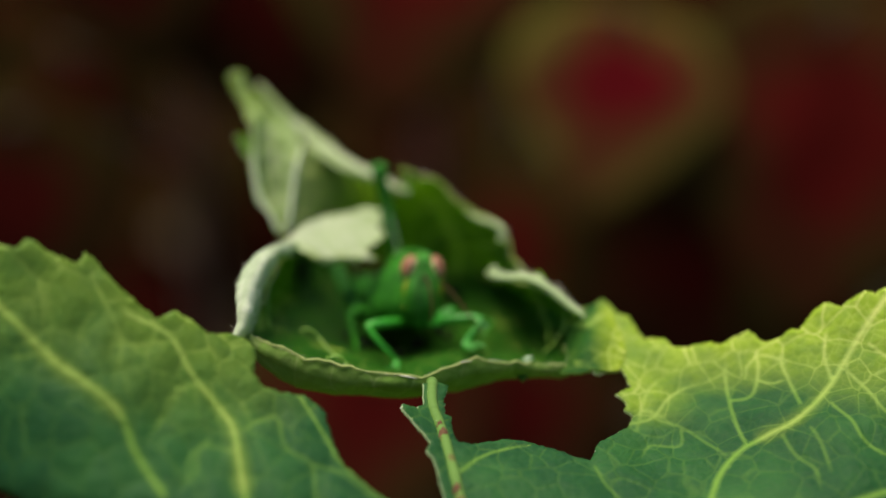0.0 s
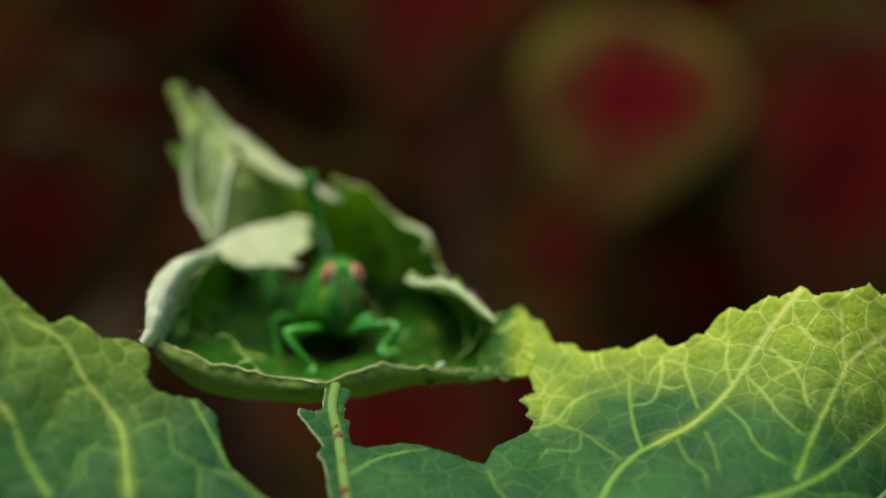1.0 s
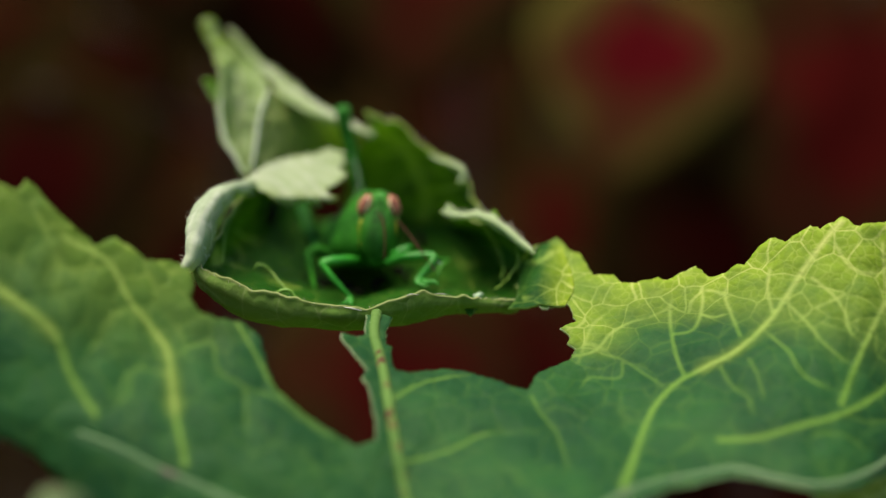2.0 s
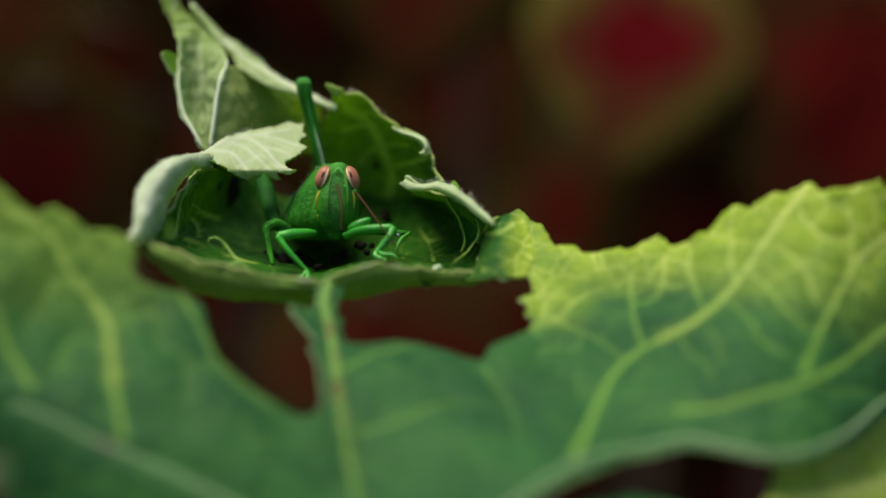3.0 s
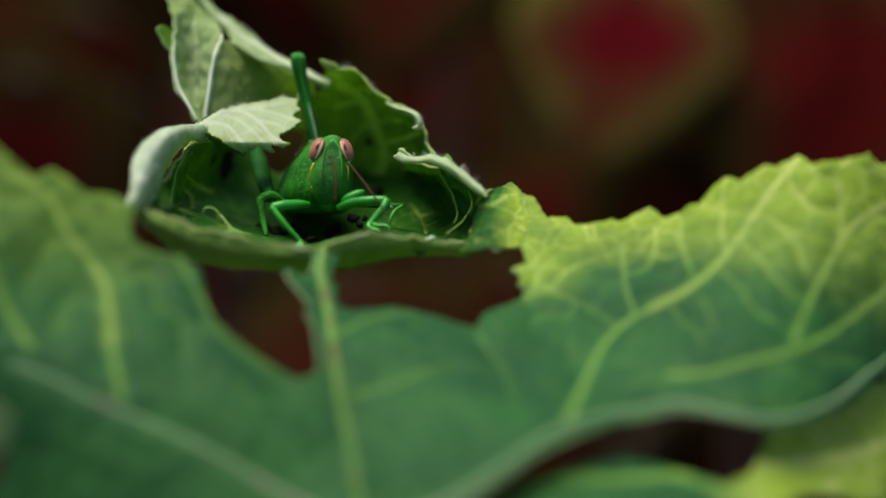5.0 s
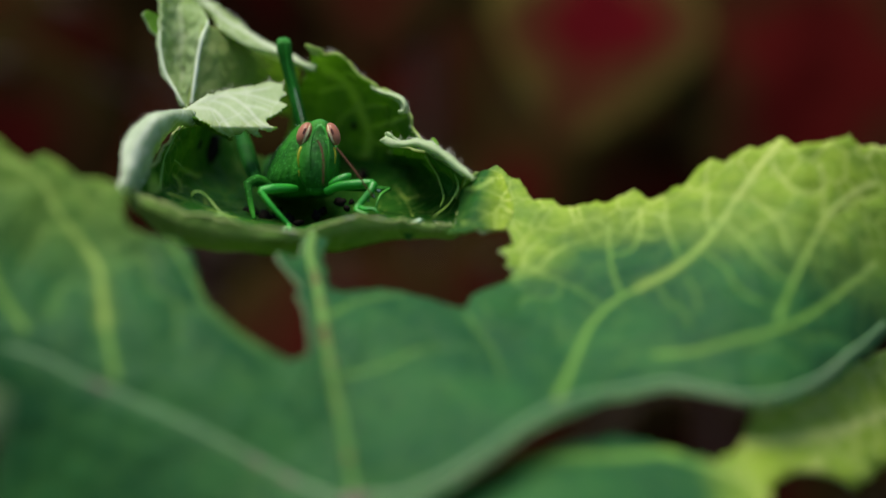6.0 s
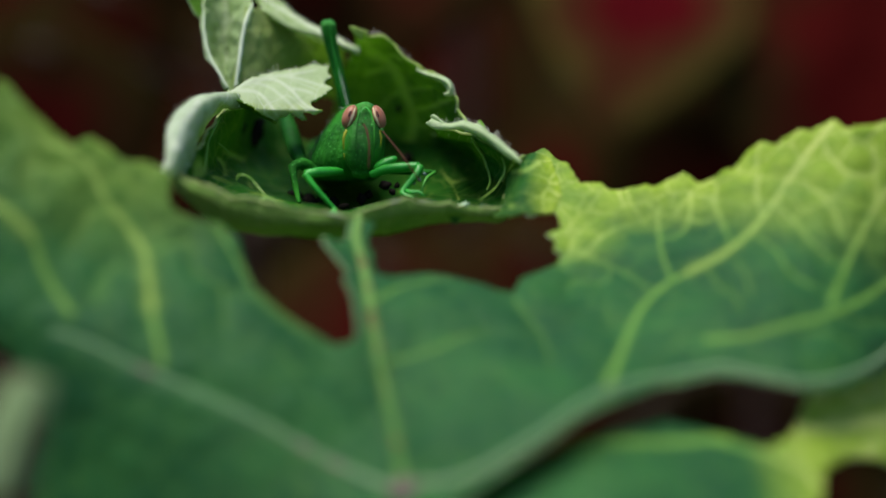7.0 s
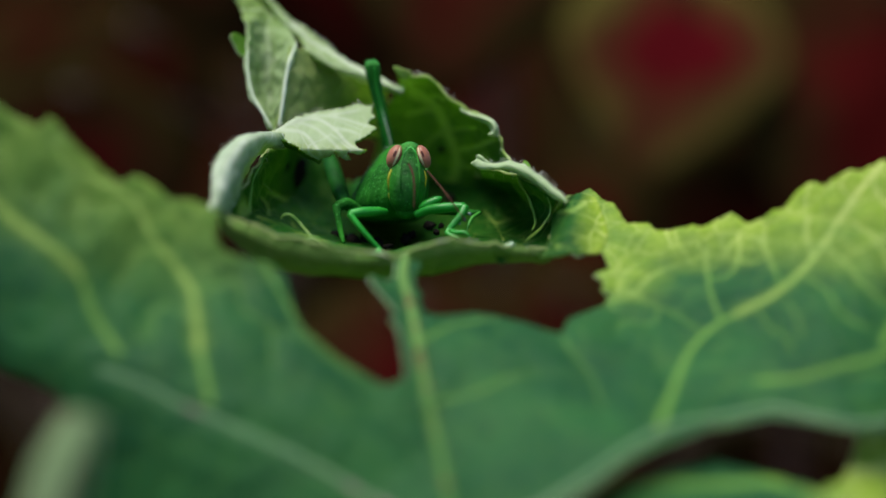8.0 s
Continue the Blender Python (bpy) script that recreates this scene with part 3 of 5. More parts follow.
# a pale turned-up fold of the margin
TURNED = [[(-27.98, 121, -7.61), (-26.31, 119, -7.46), (-25.13, 121, -8.15)], [(-28.55, 118, -9.47), (-26.16, 115, -9.36), (-25.07, 118, -10.17)], [(-29.12, 116, -12.02), (-26.4, 113, -11.67), (-25.39, 117, -12.65)], [(-29.91, 115, -14.27), (-26.85, 112, -14.19), (-25.71, 116, -14.92)]]
loft("turned_margin", leaf, TURNED, 16, 14, [TURNED_BACK, BOWL_BACK], 0.3, (), True, seed=12.0)

# the middle lobe, curled up into a cup
CUP_BELLY = [(-20.67, 174, 12.26), (-22.34, 168, 8.48), (-23.29, 161, 5.47), (-21.76, 159.8, 3.56), (-18.73, 160, 1.77), (-14.4, 160, 1.04), (-9.3, 160.2, 0.94), (-5.63, 161.4, 1.3), (-1.57, 162.6, 2.23), (1.88, 163.4, 2.23), (3.94, 164.6, 2.53), (4.74, 169.6, 4.84), (4.96, 169.6, 6.86), (1.76, 172, 9.4), (-1.93, 173.6, 10.17)]
CUP_FACE = [(-20.58, 173, 12.37), (-22.08, 165.6, 8.63), (-23.24, 159, 5.94), (-21.45, 157.8, 4.18), (-18.05, 157.4, 2.7), (-14.08, 157, 1.95), (-9.16, 157.2, 1.63), (-5.44, 158.8, 2.34), (-1.42, 160.4, 2.79), (1.65, 161.4, 2.61), (3.83, 163, 2.75), (4.68, 168.6, 4.89), (4.94, 168.4, 6.9), (1.87, 170.8, 9.48), (-1.96, 172.8, 10.2)]
CUP_CREST = [(-20.52, 172.5, 12.45), (-21.79, 165, 8.81), (-22.94, 159.5, 6.31), (-21.18, 157.6, 5.01), (-17.62, 157, 3.89), (-14.02, 156.6, 3.14), (-9.22, 156.8, 2.46), (-5.33, 158.6, 3.64), (-1.31, 160, 3.49), (1.43, 161.2, 3.17), (3.68, 162.6, 3.04), (4.57, 168, 4.95), (4.88, 167.5, 6.89), (1.82, 170, 9.51), (-1.98, 172, 10.23)]
CUP_FLOOR = [(-19.59, 178, 12.76), (-21.37, 172, 9.29), (-22.06, 168, 6.52), (-20.15, 166.5, 5.05), (-16.52, 166.5, 4.05), (-13.62, 166.5, 3.25), (-9.78, 167, 2.73), (-5.47, 168.5, 4.04), (-1.31, 168.5, 4.01), (1.14, 168.5, 3.7), (2.96, 169, 3.87), (3.78, 172, 5.44), (3.65, 173, 7.25), (1.14, 175, 9.17), (-1.78, 176, 9.98)]
CUP_REAR = [(-18.85, 186, 13.45), (-19.7, 183, 10.56), (-19.72, 180, 7.6), (-18.17, 176.5, 5.39), (-15.51, 175.5, 4.35), (-12.44, 175.5, 3.82), (-9.41, 176, 3.48), (-5.35, 177, 4.67), (-2.36, 177, 4.96), (-0.45, 177, 5.25), (0.57, 178, 5.97), (1.24, 180, 7.17), (1.09, 181, 8.23), (-0.5, 182, 9.27), (-2.09, 182, 9.97)]
CUP_BACK = [(-18.42, 190, 14.61), (-18.72, 190, 12.34), (-18.02, 189, 9.82), (-16.94, 187, 8.08), (-15.21, 186, 7.35), (-12.5, 186, 7.17), (-9.52, 186, 7.25), (-6.81, 186, 7.66), (-5.07, 186, 8.14), (-3.98, 186, 8.51), (-3.22, 186, 8.93), (-2.68, 186, 9.42), (-2.42, 186.5, 9.86), (-2.59, 187, 10.36), (-2.97, 187, 10.8)]
CUP_TOP = [(-18.3, 192, 15.31), (-17.54, 191, 12.7), (-16.45, 190, 11.05), (-15.31, 189, 10.29), (-13.99, 189, 10.01), (-12.17, 189, 9.94), (-9.69, 189, 10.03), (-7.76, 189, 10.56), (-6.52, 189.5, 11.12), (-5.76, 190, 11.51), (-5.04, 190, 11.95), (-4.32, 190, 12), (-3.82, 190, 11.78), (-3.55, 190, 11.5), (-3.38, 190, 11.27)]
CUP_VEINS = [([(-20.68, 173, 12.68), (-21.75, 173, 11.68), (-22.46, 173, 10.62), (-22.83, 172, 9.3), (-22.89, 171, 7.98), (-22.3, 166, 6.27)], 0.34), ([(-22.72, 172, 9.95), (-22.31, 174, 9.59), (-20.95, 177, 8.4), (-20.09, 180, 7.92)], 0.2), ([(-22.5, 174, 11.01), (-21.94, 178, 11.48), (-21.17, 182, 11.34)], 0.16),
             ([(-21.36, 174, 7.81), (-20.96, 174, 7.3), (-20.75, 172, 6.13)], 0.13), ([(-18.96, 175, 5.76), (-18.57, 173, 5), (-18.41, 170, 4.42)], 0.12), ([(-21.33, 168, 6.03), (-18.64, 168, 5.03), (-15.33, 169, 4.01)], 0.14),
             ([(1.21, 172, 9.46), (1.76, 172, 8.6), (2.25, 172, 7.75), (2.64, 172, 6.94), (2.84, 172, 6.19)], 0.1), ([(3.83, 170, 7.71), (4.17, 170, 6.82), (4.02, 170, 6.03)], 0.1),
             ([(-1.54, 180, 6.93), (-0.62, 178, 5.87), (0.22, 177, 5.97), (1.36, 176, 6.27), (2.49, 174, 6.45)], 0.15), ([(-0.62, 178, 5.87), (-0.26, 174, 4.86), (0.15, 170, 4.13)], 0.12), ([(-0.66, 182, 8.79), (0.31, 180, 7.96), (0.58, 178, 7.16), (0.22, 177, 5.97)], 0.13)]
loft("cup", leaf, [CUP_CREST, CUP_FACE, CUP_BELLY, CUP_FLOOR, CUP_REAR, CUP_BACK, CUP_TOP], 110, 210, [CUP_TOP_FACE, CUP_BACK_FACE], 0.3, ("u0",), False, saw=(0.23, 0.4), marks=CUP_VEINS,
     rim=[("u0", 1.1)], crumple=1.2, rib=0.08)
for line, r in (([(-20.25, 172.4, 12.45), (-21.02, 171.4, 11.47), (-21.54, 170.4, 10.4), (-21.79, 169, 9.18), (-21.78, 167.2, 7.93), (-21.51, 163.6, 6.26)], 0.15), ([(1.24, 168.4, 9.48), (1.72, 169.6, 8.66), (2.25, 170.4, 7.73), (2.64, 170.4, 6.93), (2.83, 170, 6.19), (2.82, 169, 5.45), (2.62, 167.6, 4.77)], 0.11), ([(3.8, 166.8, 7.67), (4.14, 167, 6.8), (3.99, 167, 6.02), (3.69, 167, 5.49), (3.2, 166.6, 4.82), (1.89, 165, 3.83)], 0.09), ([(-22.27, 169.6, 9.79), (-21.88, 171, 9.47), (-21.26, 173, 8.95), (-20.73, 175.4, 8.38)], 0.08)):
    bm = bmesh.new()
    tube(bm, [tuple(Vector(q) + Vector((0.05 * math.sin(k * 4.0), 0, 0))) for k, q in enumerate(line)], [r * 0.5] + [r * (0.8 + 0.3 * math.sin(k * 2.1)) for k in range(len(line) - 2)] + [r * 0.4], 8, 44)
    part("cup_vein", bm, VEIN, leaf, "raised yellowish vein inside the cup")

NECK_IN = [(3.01, 161.2, 2.37), (3.69, 163, 3.22), (4.22, 167.2, 4.86), (4.33, 167.6, 6.07), (4.99, 165.2, 7.02)]
NECK_MID = [on_blade(8.9, 30.9, 0.7), on_blade(8.5, 32.5, 1.0), on_blade(8.6, 34.5, 1.1), on_blade(9.1, 37.2, 1.0), on_blade(9.9, 39.7, 0.7)]
NECK_OUT = [on_blade(11.2, 30.9, 0.5), on_blade(11.9, 32.5, 0.55), on_blade(12.0, 34.0, 0.55), on_blade(11.7, 36.3, 0.55), on_blade(11.3, 38.9, 0.5)]
loft("lobe_neck", leaf, [NECK_IN, NECK_MID, NECK_OUT], 44, 44, [NECK, BOWL_BACK], 0.12, ("v0",), True, rim=[("u1", 2.6)], seed=14.0, saw=(0.3, 0.3),
     marks=[([(4.49, 163, 3.22), (5.7, 164, 3.53), (7.4, 165, 3.88)], 0.2), ([(4.9, 166, 6.3), (5.76, 166, 6.3), (7, 167, 7.02)], 0.2), ([(5.7, 164, 3.53), (6.01, 163, 2.73)], 0.15)])
for line, r in (([(-5.73, 158.2, 3.46), (-5.17, 158.2, 3.69), (-4.54, 158.4, 3.63)], 0.08), ([(-3.27, 159, 3.71), (-2.72, 159.2, 3.7), (-2.17, 159.4, 3.65)], 0.05), ([(-10.72, 156.3, 2.71), (-9.91, 156.3, 2.57), (-9.19, 156.4, 2.38)], 0.1)):
    bm = bmesh.new()
    tube(bm, line, [r * 0.3, r, r * 0.3], 7, 14, 0.6)
    part("torn_edge", bm, HAIR, leaf, "pale torn bit of leaf edge")
loft("lip_tooth", leaf, [[(-0.73, 160.8, 2.4), (-0.17, 160.7, 2.4), (0.53, 160.8, 2.39)], [(-0.54, 160.7, 2.08), (-0.17, 160.6, 1.94), (0.25, 160.7, 2.12)], [(-0.31, 160.6, 1.84), (-0.17, 160.5, 1.75), (-0.03, 160.6, 1.84)]], 8, 8, [CUP_TOP_FACE, CUP_BACK_FACE], 0.04, (), True, seed=21.0)

WALL_EDGE = [(-10.03, 180, 20.21), (-8.86, 180.5, 19.76), (-7.57, 180, 19.51), (-5.98, 179.5, 18.77), (-4.61, 179, 17.21), (-2.87, 178, 15.84), (-1.3, 177, 15.15), (-0.28, 176.5, 13.78), (-0.07, 175.5, 11.94), (0.86, 174, 11.02)]
WALL_UPPER = [(-9.67, 183, 18.85), (-8.74, 183.5, 18.66), (-7.56, 183.4, 18.43), (-6.26, 183, 17.65), (-4.76, 182.5, 16.11), (-3.2, 181.5, 14.67), (-1.9, 180, 13.54), (-0.9, 179, 12.34), (0.1, 178, 11.15), (1.29, 176, 10.16)]
WALL_LOWER = [(-11.49, 188.5, 15.96), (-9.86, 188, 15.7), (-8.35, 187.4, 15.22), (-6.51, 186.5, 14.18), (-5.03, 186, 13.07), (-3.65, 185, 12.05), (-2.29, 184, 11.14), (-1.04, 183, 10.36), (0.3, 182, 9.58), (1.99, 179, 8.67)]
WALL_FOOT = [(-12.68, 192, 11.46), (-10.68, 191.4, 10.87), (-8.71, 191, 9.84), (-6.73, 190, 8.48), (-5.2, 189, 7.41), (-3.63, 188, 6.89), (-2.07, 187, 6.55), (-0.7, 186, 6.37), (0.94, 184, 6.3), (2.76, 181, 6.17)]
WALL_VEINS = [([(-8.82, 181.5, 18.94), (-8.21, 183.6, 18.13), (-7.14, 183.4, 17.57), (-6.05, 184, 16.37), (-5.25, 185, 14.7), (-4.49, 186, 13.01), (-4.32, 187, 11.57), (-4.81, 188, 9.86), (-5.24, 189, 8.56)], 0.42), ([(-4.44, 186, 12.84), (-2.65, 182, 12.89), (-0.87, 178, 13.28)], 0.2), ([(-6.05, 184, 16.37), (-7.23, 185, 16.6), (-8.97, 187, 16.41)], 0.18),
              ([(-5.25, 185, 14.7), (-3.9, 182, 14.65), (-2.51, 179.5, 14.51)], 0.15), ([(-4.32, 187, 11.57), (-3.23, 185, 11.18), (-1.94, 183, 11.48)], 0.15), ([(-7.14, 183.4, 17.57), (-6, 182, 17.84), (-5.15, 180.5, 17.37)], 0.16), ([(-5.25, 185, 14.7), (-6.51, 186.5, 14.08), (-7.69, 188, 13.06)], 0.14)]
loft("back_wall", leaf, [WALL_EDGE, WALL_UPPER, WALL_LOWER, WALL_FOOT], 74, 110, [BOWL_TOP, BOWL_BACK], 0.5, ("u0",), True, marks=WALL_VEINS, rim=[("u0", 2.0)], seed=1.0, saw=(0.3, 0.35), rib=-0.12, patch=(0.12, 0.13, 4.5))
loft("wall_spike", leaf, [[(-8.86, 180.4, 19.07), (-8.74, 180.3, 19.59), (-8.31, 180.2, 19.89)], [(-9.47, 180.2, 19.48), (-9.41, 180.1, 19.84), (-9.19, 180, 20.1)], [(-9.97, 179.8, 20.03), (-9.96, 179.8, 20.16), (-9.91, 179.8, 20.29)]], 10, 8, [BOWL_TOP, BOWL_BACK], 0.05, (), True, rim=[("u1", 2.5), ("v1", 0.8)], seed=22.0)
loft("rolled_margin", leaf, [[(-3.77, 178.6, 16.35), (-2.93, 178, 15.89), (-1.76, 177, 15.52), (-0.72, 176, 14.99), (-0.31, 175.5, 14.14), (-0.51, 175.3, 13.47), (-1.22, 175, 13.51)],
                             [(-3.65, 178, 16.05), (-2.86, 177.4, 15.6), (-1.75, 176.2, 15.16), (-0.96, 175, 14.68), (-0.65, 174.6, 14.1), (-0.76, 174.8, 13.71), (-1.17, 174.8, 13.61)],
                             [(-3.56, 178.4, 15.87), (-2.83, 178, 15.42), (-1.83, 177.4, 14.97), (-1.25, 176.8, 14.57), (-0.99, 176.4, 14.14), (-0.98, 176, 13.87), (-1.18, 175.6, 13.69)]], 10, 36, [LEAF_BACK, LEAF_BACK], 0.08, ("u0",), True, seed=7.0, saw=(0.6, 0.14))

# the tip of the lobe, folded back to show its pale underside
FOLD_TOP = [(-19.3, 180, 22.28), (-18.59, 182, 22.14), (-17.33, 184, 21.29), (-15.29, 185, 20.28), (-13.03, 185, 19.45), (-10.81, 184, 18.5)]
FOLD_UPPER = [(-19.69, 178.4, 20.16), (-18.46, 179.8, 19.9), (-17.17, 182.4, 19.29), (-15.3, 185, 18.39), (-13.29, 186.6, 17.83), (-11.14, 187, 17.3)]
FOLD_LOWER = [(-20.02, 178, 17.69), (-18.67, 179.2, 17.4), (-17.41, 182, 16.88), (-15.59, 185, 16.51), (-13.6, 187, 16.44), (-11.45, 188, 16.05)]
FOLD_FOOT = [(-20.45, 177.5, 14.51), (-19.16, 178.8, 14.66), (-17.91, 181.6, 15.11), (-16.36, 184.6, 15.41), (-14.47, 187.4, 14.73), (-11.87, 189, 13.96)]
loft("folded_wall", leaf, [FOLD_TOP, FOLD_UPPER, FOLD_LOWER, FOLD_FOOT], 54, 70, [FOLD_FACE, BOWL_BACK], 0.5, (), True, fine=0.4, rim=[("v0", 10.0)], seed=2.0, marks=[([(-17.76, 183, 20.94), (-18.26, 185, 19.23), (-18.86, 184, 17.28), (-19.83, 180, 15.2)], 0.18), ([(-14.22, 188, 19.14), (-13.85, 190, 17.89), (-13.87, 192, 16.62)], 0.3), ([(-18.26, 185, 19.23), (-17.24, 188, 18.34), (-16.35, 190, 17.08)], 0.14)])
MARGIN_TOP = [(-23.48, 186.5, 28.9), (-22.64, 186.3, 28.05), (-21.74, 186, 27.08), (-20.12, 185.5, 25.28), (-18.5, 185, 24.51), (-17.26, 184.5, 23.59), (-16.14, 184, 22.51), (-15.35, 183.5, 21.71), (-14.02, 183, 20.86), (-12.71, 182.5, 20.17), (-10.97, 182, 19.26), (-9.04, 181.5, 18.36)]
MARGIN_MID = [(-23.25, 185.6, 28.13), (-22.39, 185.2, 27.21), (-21.37, 184.8, 26.08), (-20.12, 184.2, 24.61), (-18.82, 183.6, 23.73), (-17.77, 183.2, 22.67), (-16.38, 182.6, 21.54), (-15.15, 182, 20.78), (-13.85, 181.6, 20.21), (-12.6, 181.2, 19.64), (-10.99, 180.8, 18.81), (-9.09, 180.6, 17.99)]
MARGIN_LOW = [(-23.2, 186, 27.64), (-22.39, 186, 26.65), (-21.48, 185.6, 25.41), (-20.44, 185, 24.26), (-19.35, 184, 23.4), (-18.56, 182.6, 22.25), (-17.14, 182.2, 21.19), (-15.4, 181.8, 20.13), (-13.98, 181.8, 19.64), (-12.71, 181.8, 19.21), (-11.16, 181.6, 18.49), (-9.26, 181.6, 17.69)]
MARGIN_UNDER = [(-23.19, 187.5, 27.6), (-22.38, 187.5, 26.5), (-21.46, 187.5, 25.34), (-20.42, 187, 24.24), (-19.26, 186.4, 23.52), (-18.34, 185.4, 22.44), (-17.01, 185, 21.43), (-15.38, 184.8, 20.48), (-14.01, 184.6, 20.02), (-12.76, 184.4, 19.57), (-11.23, 184, 18.83), (-9.27, 183.4, 17.97)]
loft("rolled_margin", leaf, [MARGIN_TOP, MARGIN_MID, MARGIN_LOW, MARGIN_UNDER], 20, 110, [PALE_ROLL, LEAF_BACK], 0.3, ("u0",), True, rim=[("v0", 17.0)], seed=8.0, saw=(0.28, 0.4), marks=[([(-20.06, 185, 24.9), (-17.27, 183.5, 22.69), (-13.94, 182, 20.51), (-10.69, 181, 18.82)], 0.16)])

APEX_ROWS = [[(-26.61, 186, 29.13), (-26.09, 185.5, 29.66), (-25.26, 185, 29.86), (-24.74, 185.5, 29.7), (-24.38, 186, 29.33)], [(-25.74, 185.2, 27.78), (-25.16, 184.6, 27.76), (-24.73, 184.6, 27.92), (-24.38, 185.2, 28.15), (-24.06, 186, 28.3)], [(-24.56, 183.4, 25.84), (-24.11, 183.6, 26.08), (-23.68, 184, 26.44), (-23.39, 185, 26.82), (-23.07, 186.2, 27.12)],
             [(-23.8, 181.4, 23.93), (-23.44, 183, 24.3), (-22.67, 184, 24.71), (-21.78, 184.6, 24.98), (-20.94, 185.6, 25.19)], [(-23.66, 180, 21.79), (-23.14, 182.6, 22.12), (-22.02, 183, 22.26), (-20.32, 181.4, 22.42), (-19.2, 180, 22.43)], [(-23.46, 179.2, 19.63), (-23.02, 182.4, 19.77), (-21.93, 182.6, 19.61), (-20.53, 180, 19.67), (-19.8, 178.4, 20.06)],
             [(-22.92, 178.6, 17.5), (-22.57, 181, 17.44), (-21.76, 181.2, 17.34), (-20.57, 179, 17.4), (-20.03, 178, 17.64)], [(-21.91, 178, 15.79), (-21.68, 179.4, 15.76), (-21.29, 179.6, 15.72), (-20.66, 178.4, 15.8), (-20.27, 177.8, 15.97)], [(-21.14, 177.6, 14.52), (-20.98, 178, 14.43), (-20.83, 178, 14.43), (-20.64, 177.8, 14.47), (-20.45, 177.5, 14.56)]]
loft("apex_fold", leaf, APEX_ROWS, 90, 60, [APEX, LEAF_BACK], 0.5, ("v0",), True, rim=[("u0", 11.0)], fine=0.55, seed=3.0, saw=(0.25, 0.22),
     marks=[([(-22.27, 183, 24.18), (-21.91, 183, 22.04), (-21.9, 182, 19.57), (-21.68, 181, 17.12)], 0.14), ([(-21.91, 183, 22.04), (-22.69, 182, 21.17)], 0.12), ([(-21.9, 182, 19.57), (-22.86, 182, 19.04)], 0.12), ([(-22.13, 183, 20.98), (-20.91, 181, 21.33)], 0.12)])
for line, r in (([(-19.02, 179.4, 22.43), (-19.51, 178.2, 20.76), (-19.83, 177.8, 18.97), (-20.06, 177.4, 16.98), (-20.41, 177.2, 14.49)], (0.08, 0.18, 0.22, 0.22, 0.15)), ([(-23.63, 179.8, 21.77), (-23.48, 179, 19.61), (-22.94, 178.4, 17.48), (-21.93, 177.8, 15.78), (-21.11, 177.4, 14.4)], (0.07, 0.16, 0.2, 0.18, 0.12))):
    bm = bmesh.new()
    tube(bm, line, r, 10, 40, 0.8)
    part("fold_ridge", bm, RIDGE, leaf, "pale downy ridge of the fold")
loft("apex_spur", leaf, [[(-25.23, 180, 23.22), (-25.06, 180.3, 23.51), (-24.83, 180.5, 23.58)], [(-24.87, 180, 22.43), (-24.48, 180.6, 23.01), (-24.12, 181, 23.26)], [(-24.35, 180, 21.69), (-23.94, 180.8, 22.29), (-23.49, 181.4, 22.97)], [(-23.64, 179.8, 20.93), (-23.52, 180.8, 21.76), (-23.31, 181.6, 22.57)]], 14, 12, [SPUR, LEAF_BACK], 0.12, ("v0",), True, seed=9.0, saw=(0.5, 0.2))

FLAP_TOP = [(-21.18, 175, 13.66), (-19.99, 175, 14.38), (-18.71, 175, 15.2), (-16.65, 175, 15.72), (-14.58, 175, 15.92), (-13.14, 175, 16.39), (-11.59, 175, 16.13)]
FLAP_EDGE = [(-11.85, 175, 15.56), (-11.44, 175, 15.15), (-12.21, 175, 14.64), (-11.29, 175, 14.22), (-12.01, 175, 13.66), (-13.4, 175, 12.88), (-13.04, 175, 12.42), (-12.21, 175, 12.06), (-12.93, 175, 11.75), (-13.86, 175, 12.06),
             (-14.07, 175, 11.8), (-13.66, 175, 11.29), (-14.38, 175, 11.39), (-15.2, 175, 12.01), (-15.61, 175, 11.59), (-16.65, 175, 11.34), (-17.68, 175, 11.75), (-18.45, 175, 12.47), (-19.48, 175, 12.93)]
FLAP_VEINS = [[(-20.51, 175, 13.97), (-18.71, 175, 14.89), (-16.65, 175, 15), (-15.1, 175, 14.07), (-14.07, 175, 12.93), (-12.78, 175, 12.01)], [(-19.22, 175, 14.58), (-16.65, 175, 15.31), (-14.58, 175, 15.1), (-12.52, 175, 14.48), (-11.49, 175, 14.22)],
              [(-18.45, 175, 14.79), (-16.9, 175, 14.22), (-15.61, 175, 13.19), (-14.84, 175, 12.42), (-14.07, 175, 11.49)], [(-19.99, 175, 14.07), (-18.19, 175, 13.86), (-17.16, 175, 12.93), (-16.39, 175, 11.8)], [(-15.61, 175, 15.41), (-14.07, 175, 15.61), (-12.52, 175, 15.92)],
              [(-15.1, 175, 14.22), (-13.81, 175, 13.97), (-12.78, 175, 13.55)]]


def on_flap(x, u, n=0.0):
    """The flap leans away to its toothed end and curls under along its lower side."""
    a, b = x - FLAP_TOP[0][0], u - FLAP_TOP[0][2]
    d = 171.5 + 0.62 * a - 0.03 * a * a + 1.3 * max(-1.4, b) - 0.4 * max(0.0, 1 - abs(b + 0.4) / 1.6) + 0.8 * max(0.0, -1.4 - b) ** 1.4
    d += 0.35 * noise.noise(Vector((x * 0.5, u * 0.5, 8.0))) - 0.7 * n
    k = d / 175
    return x * k, d, u * k


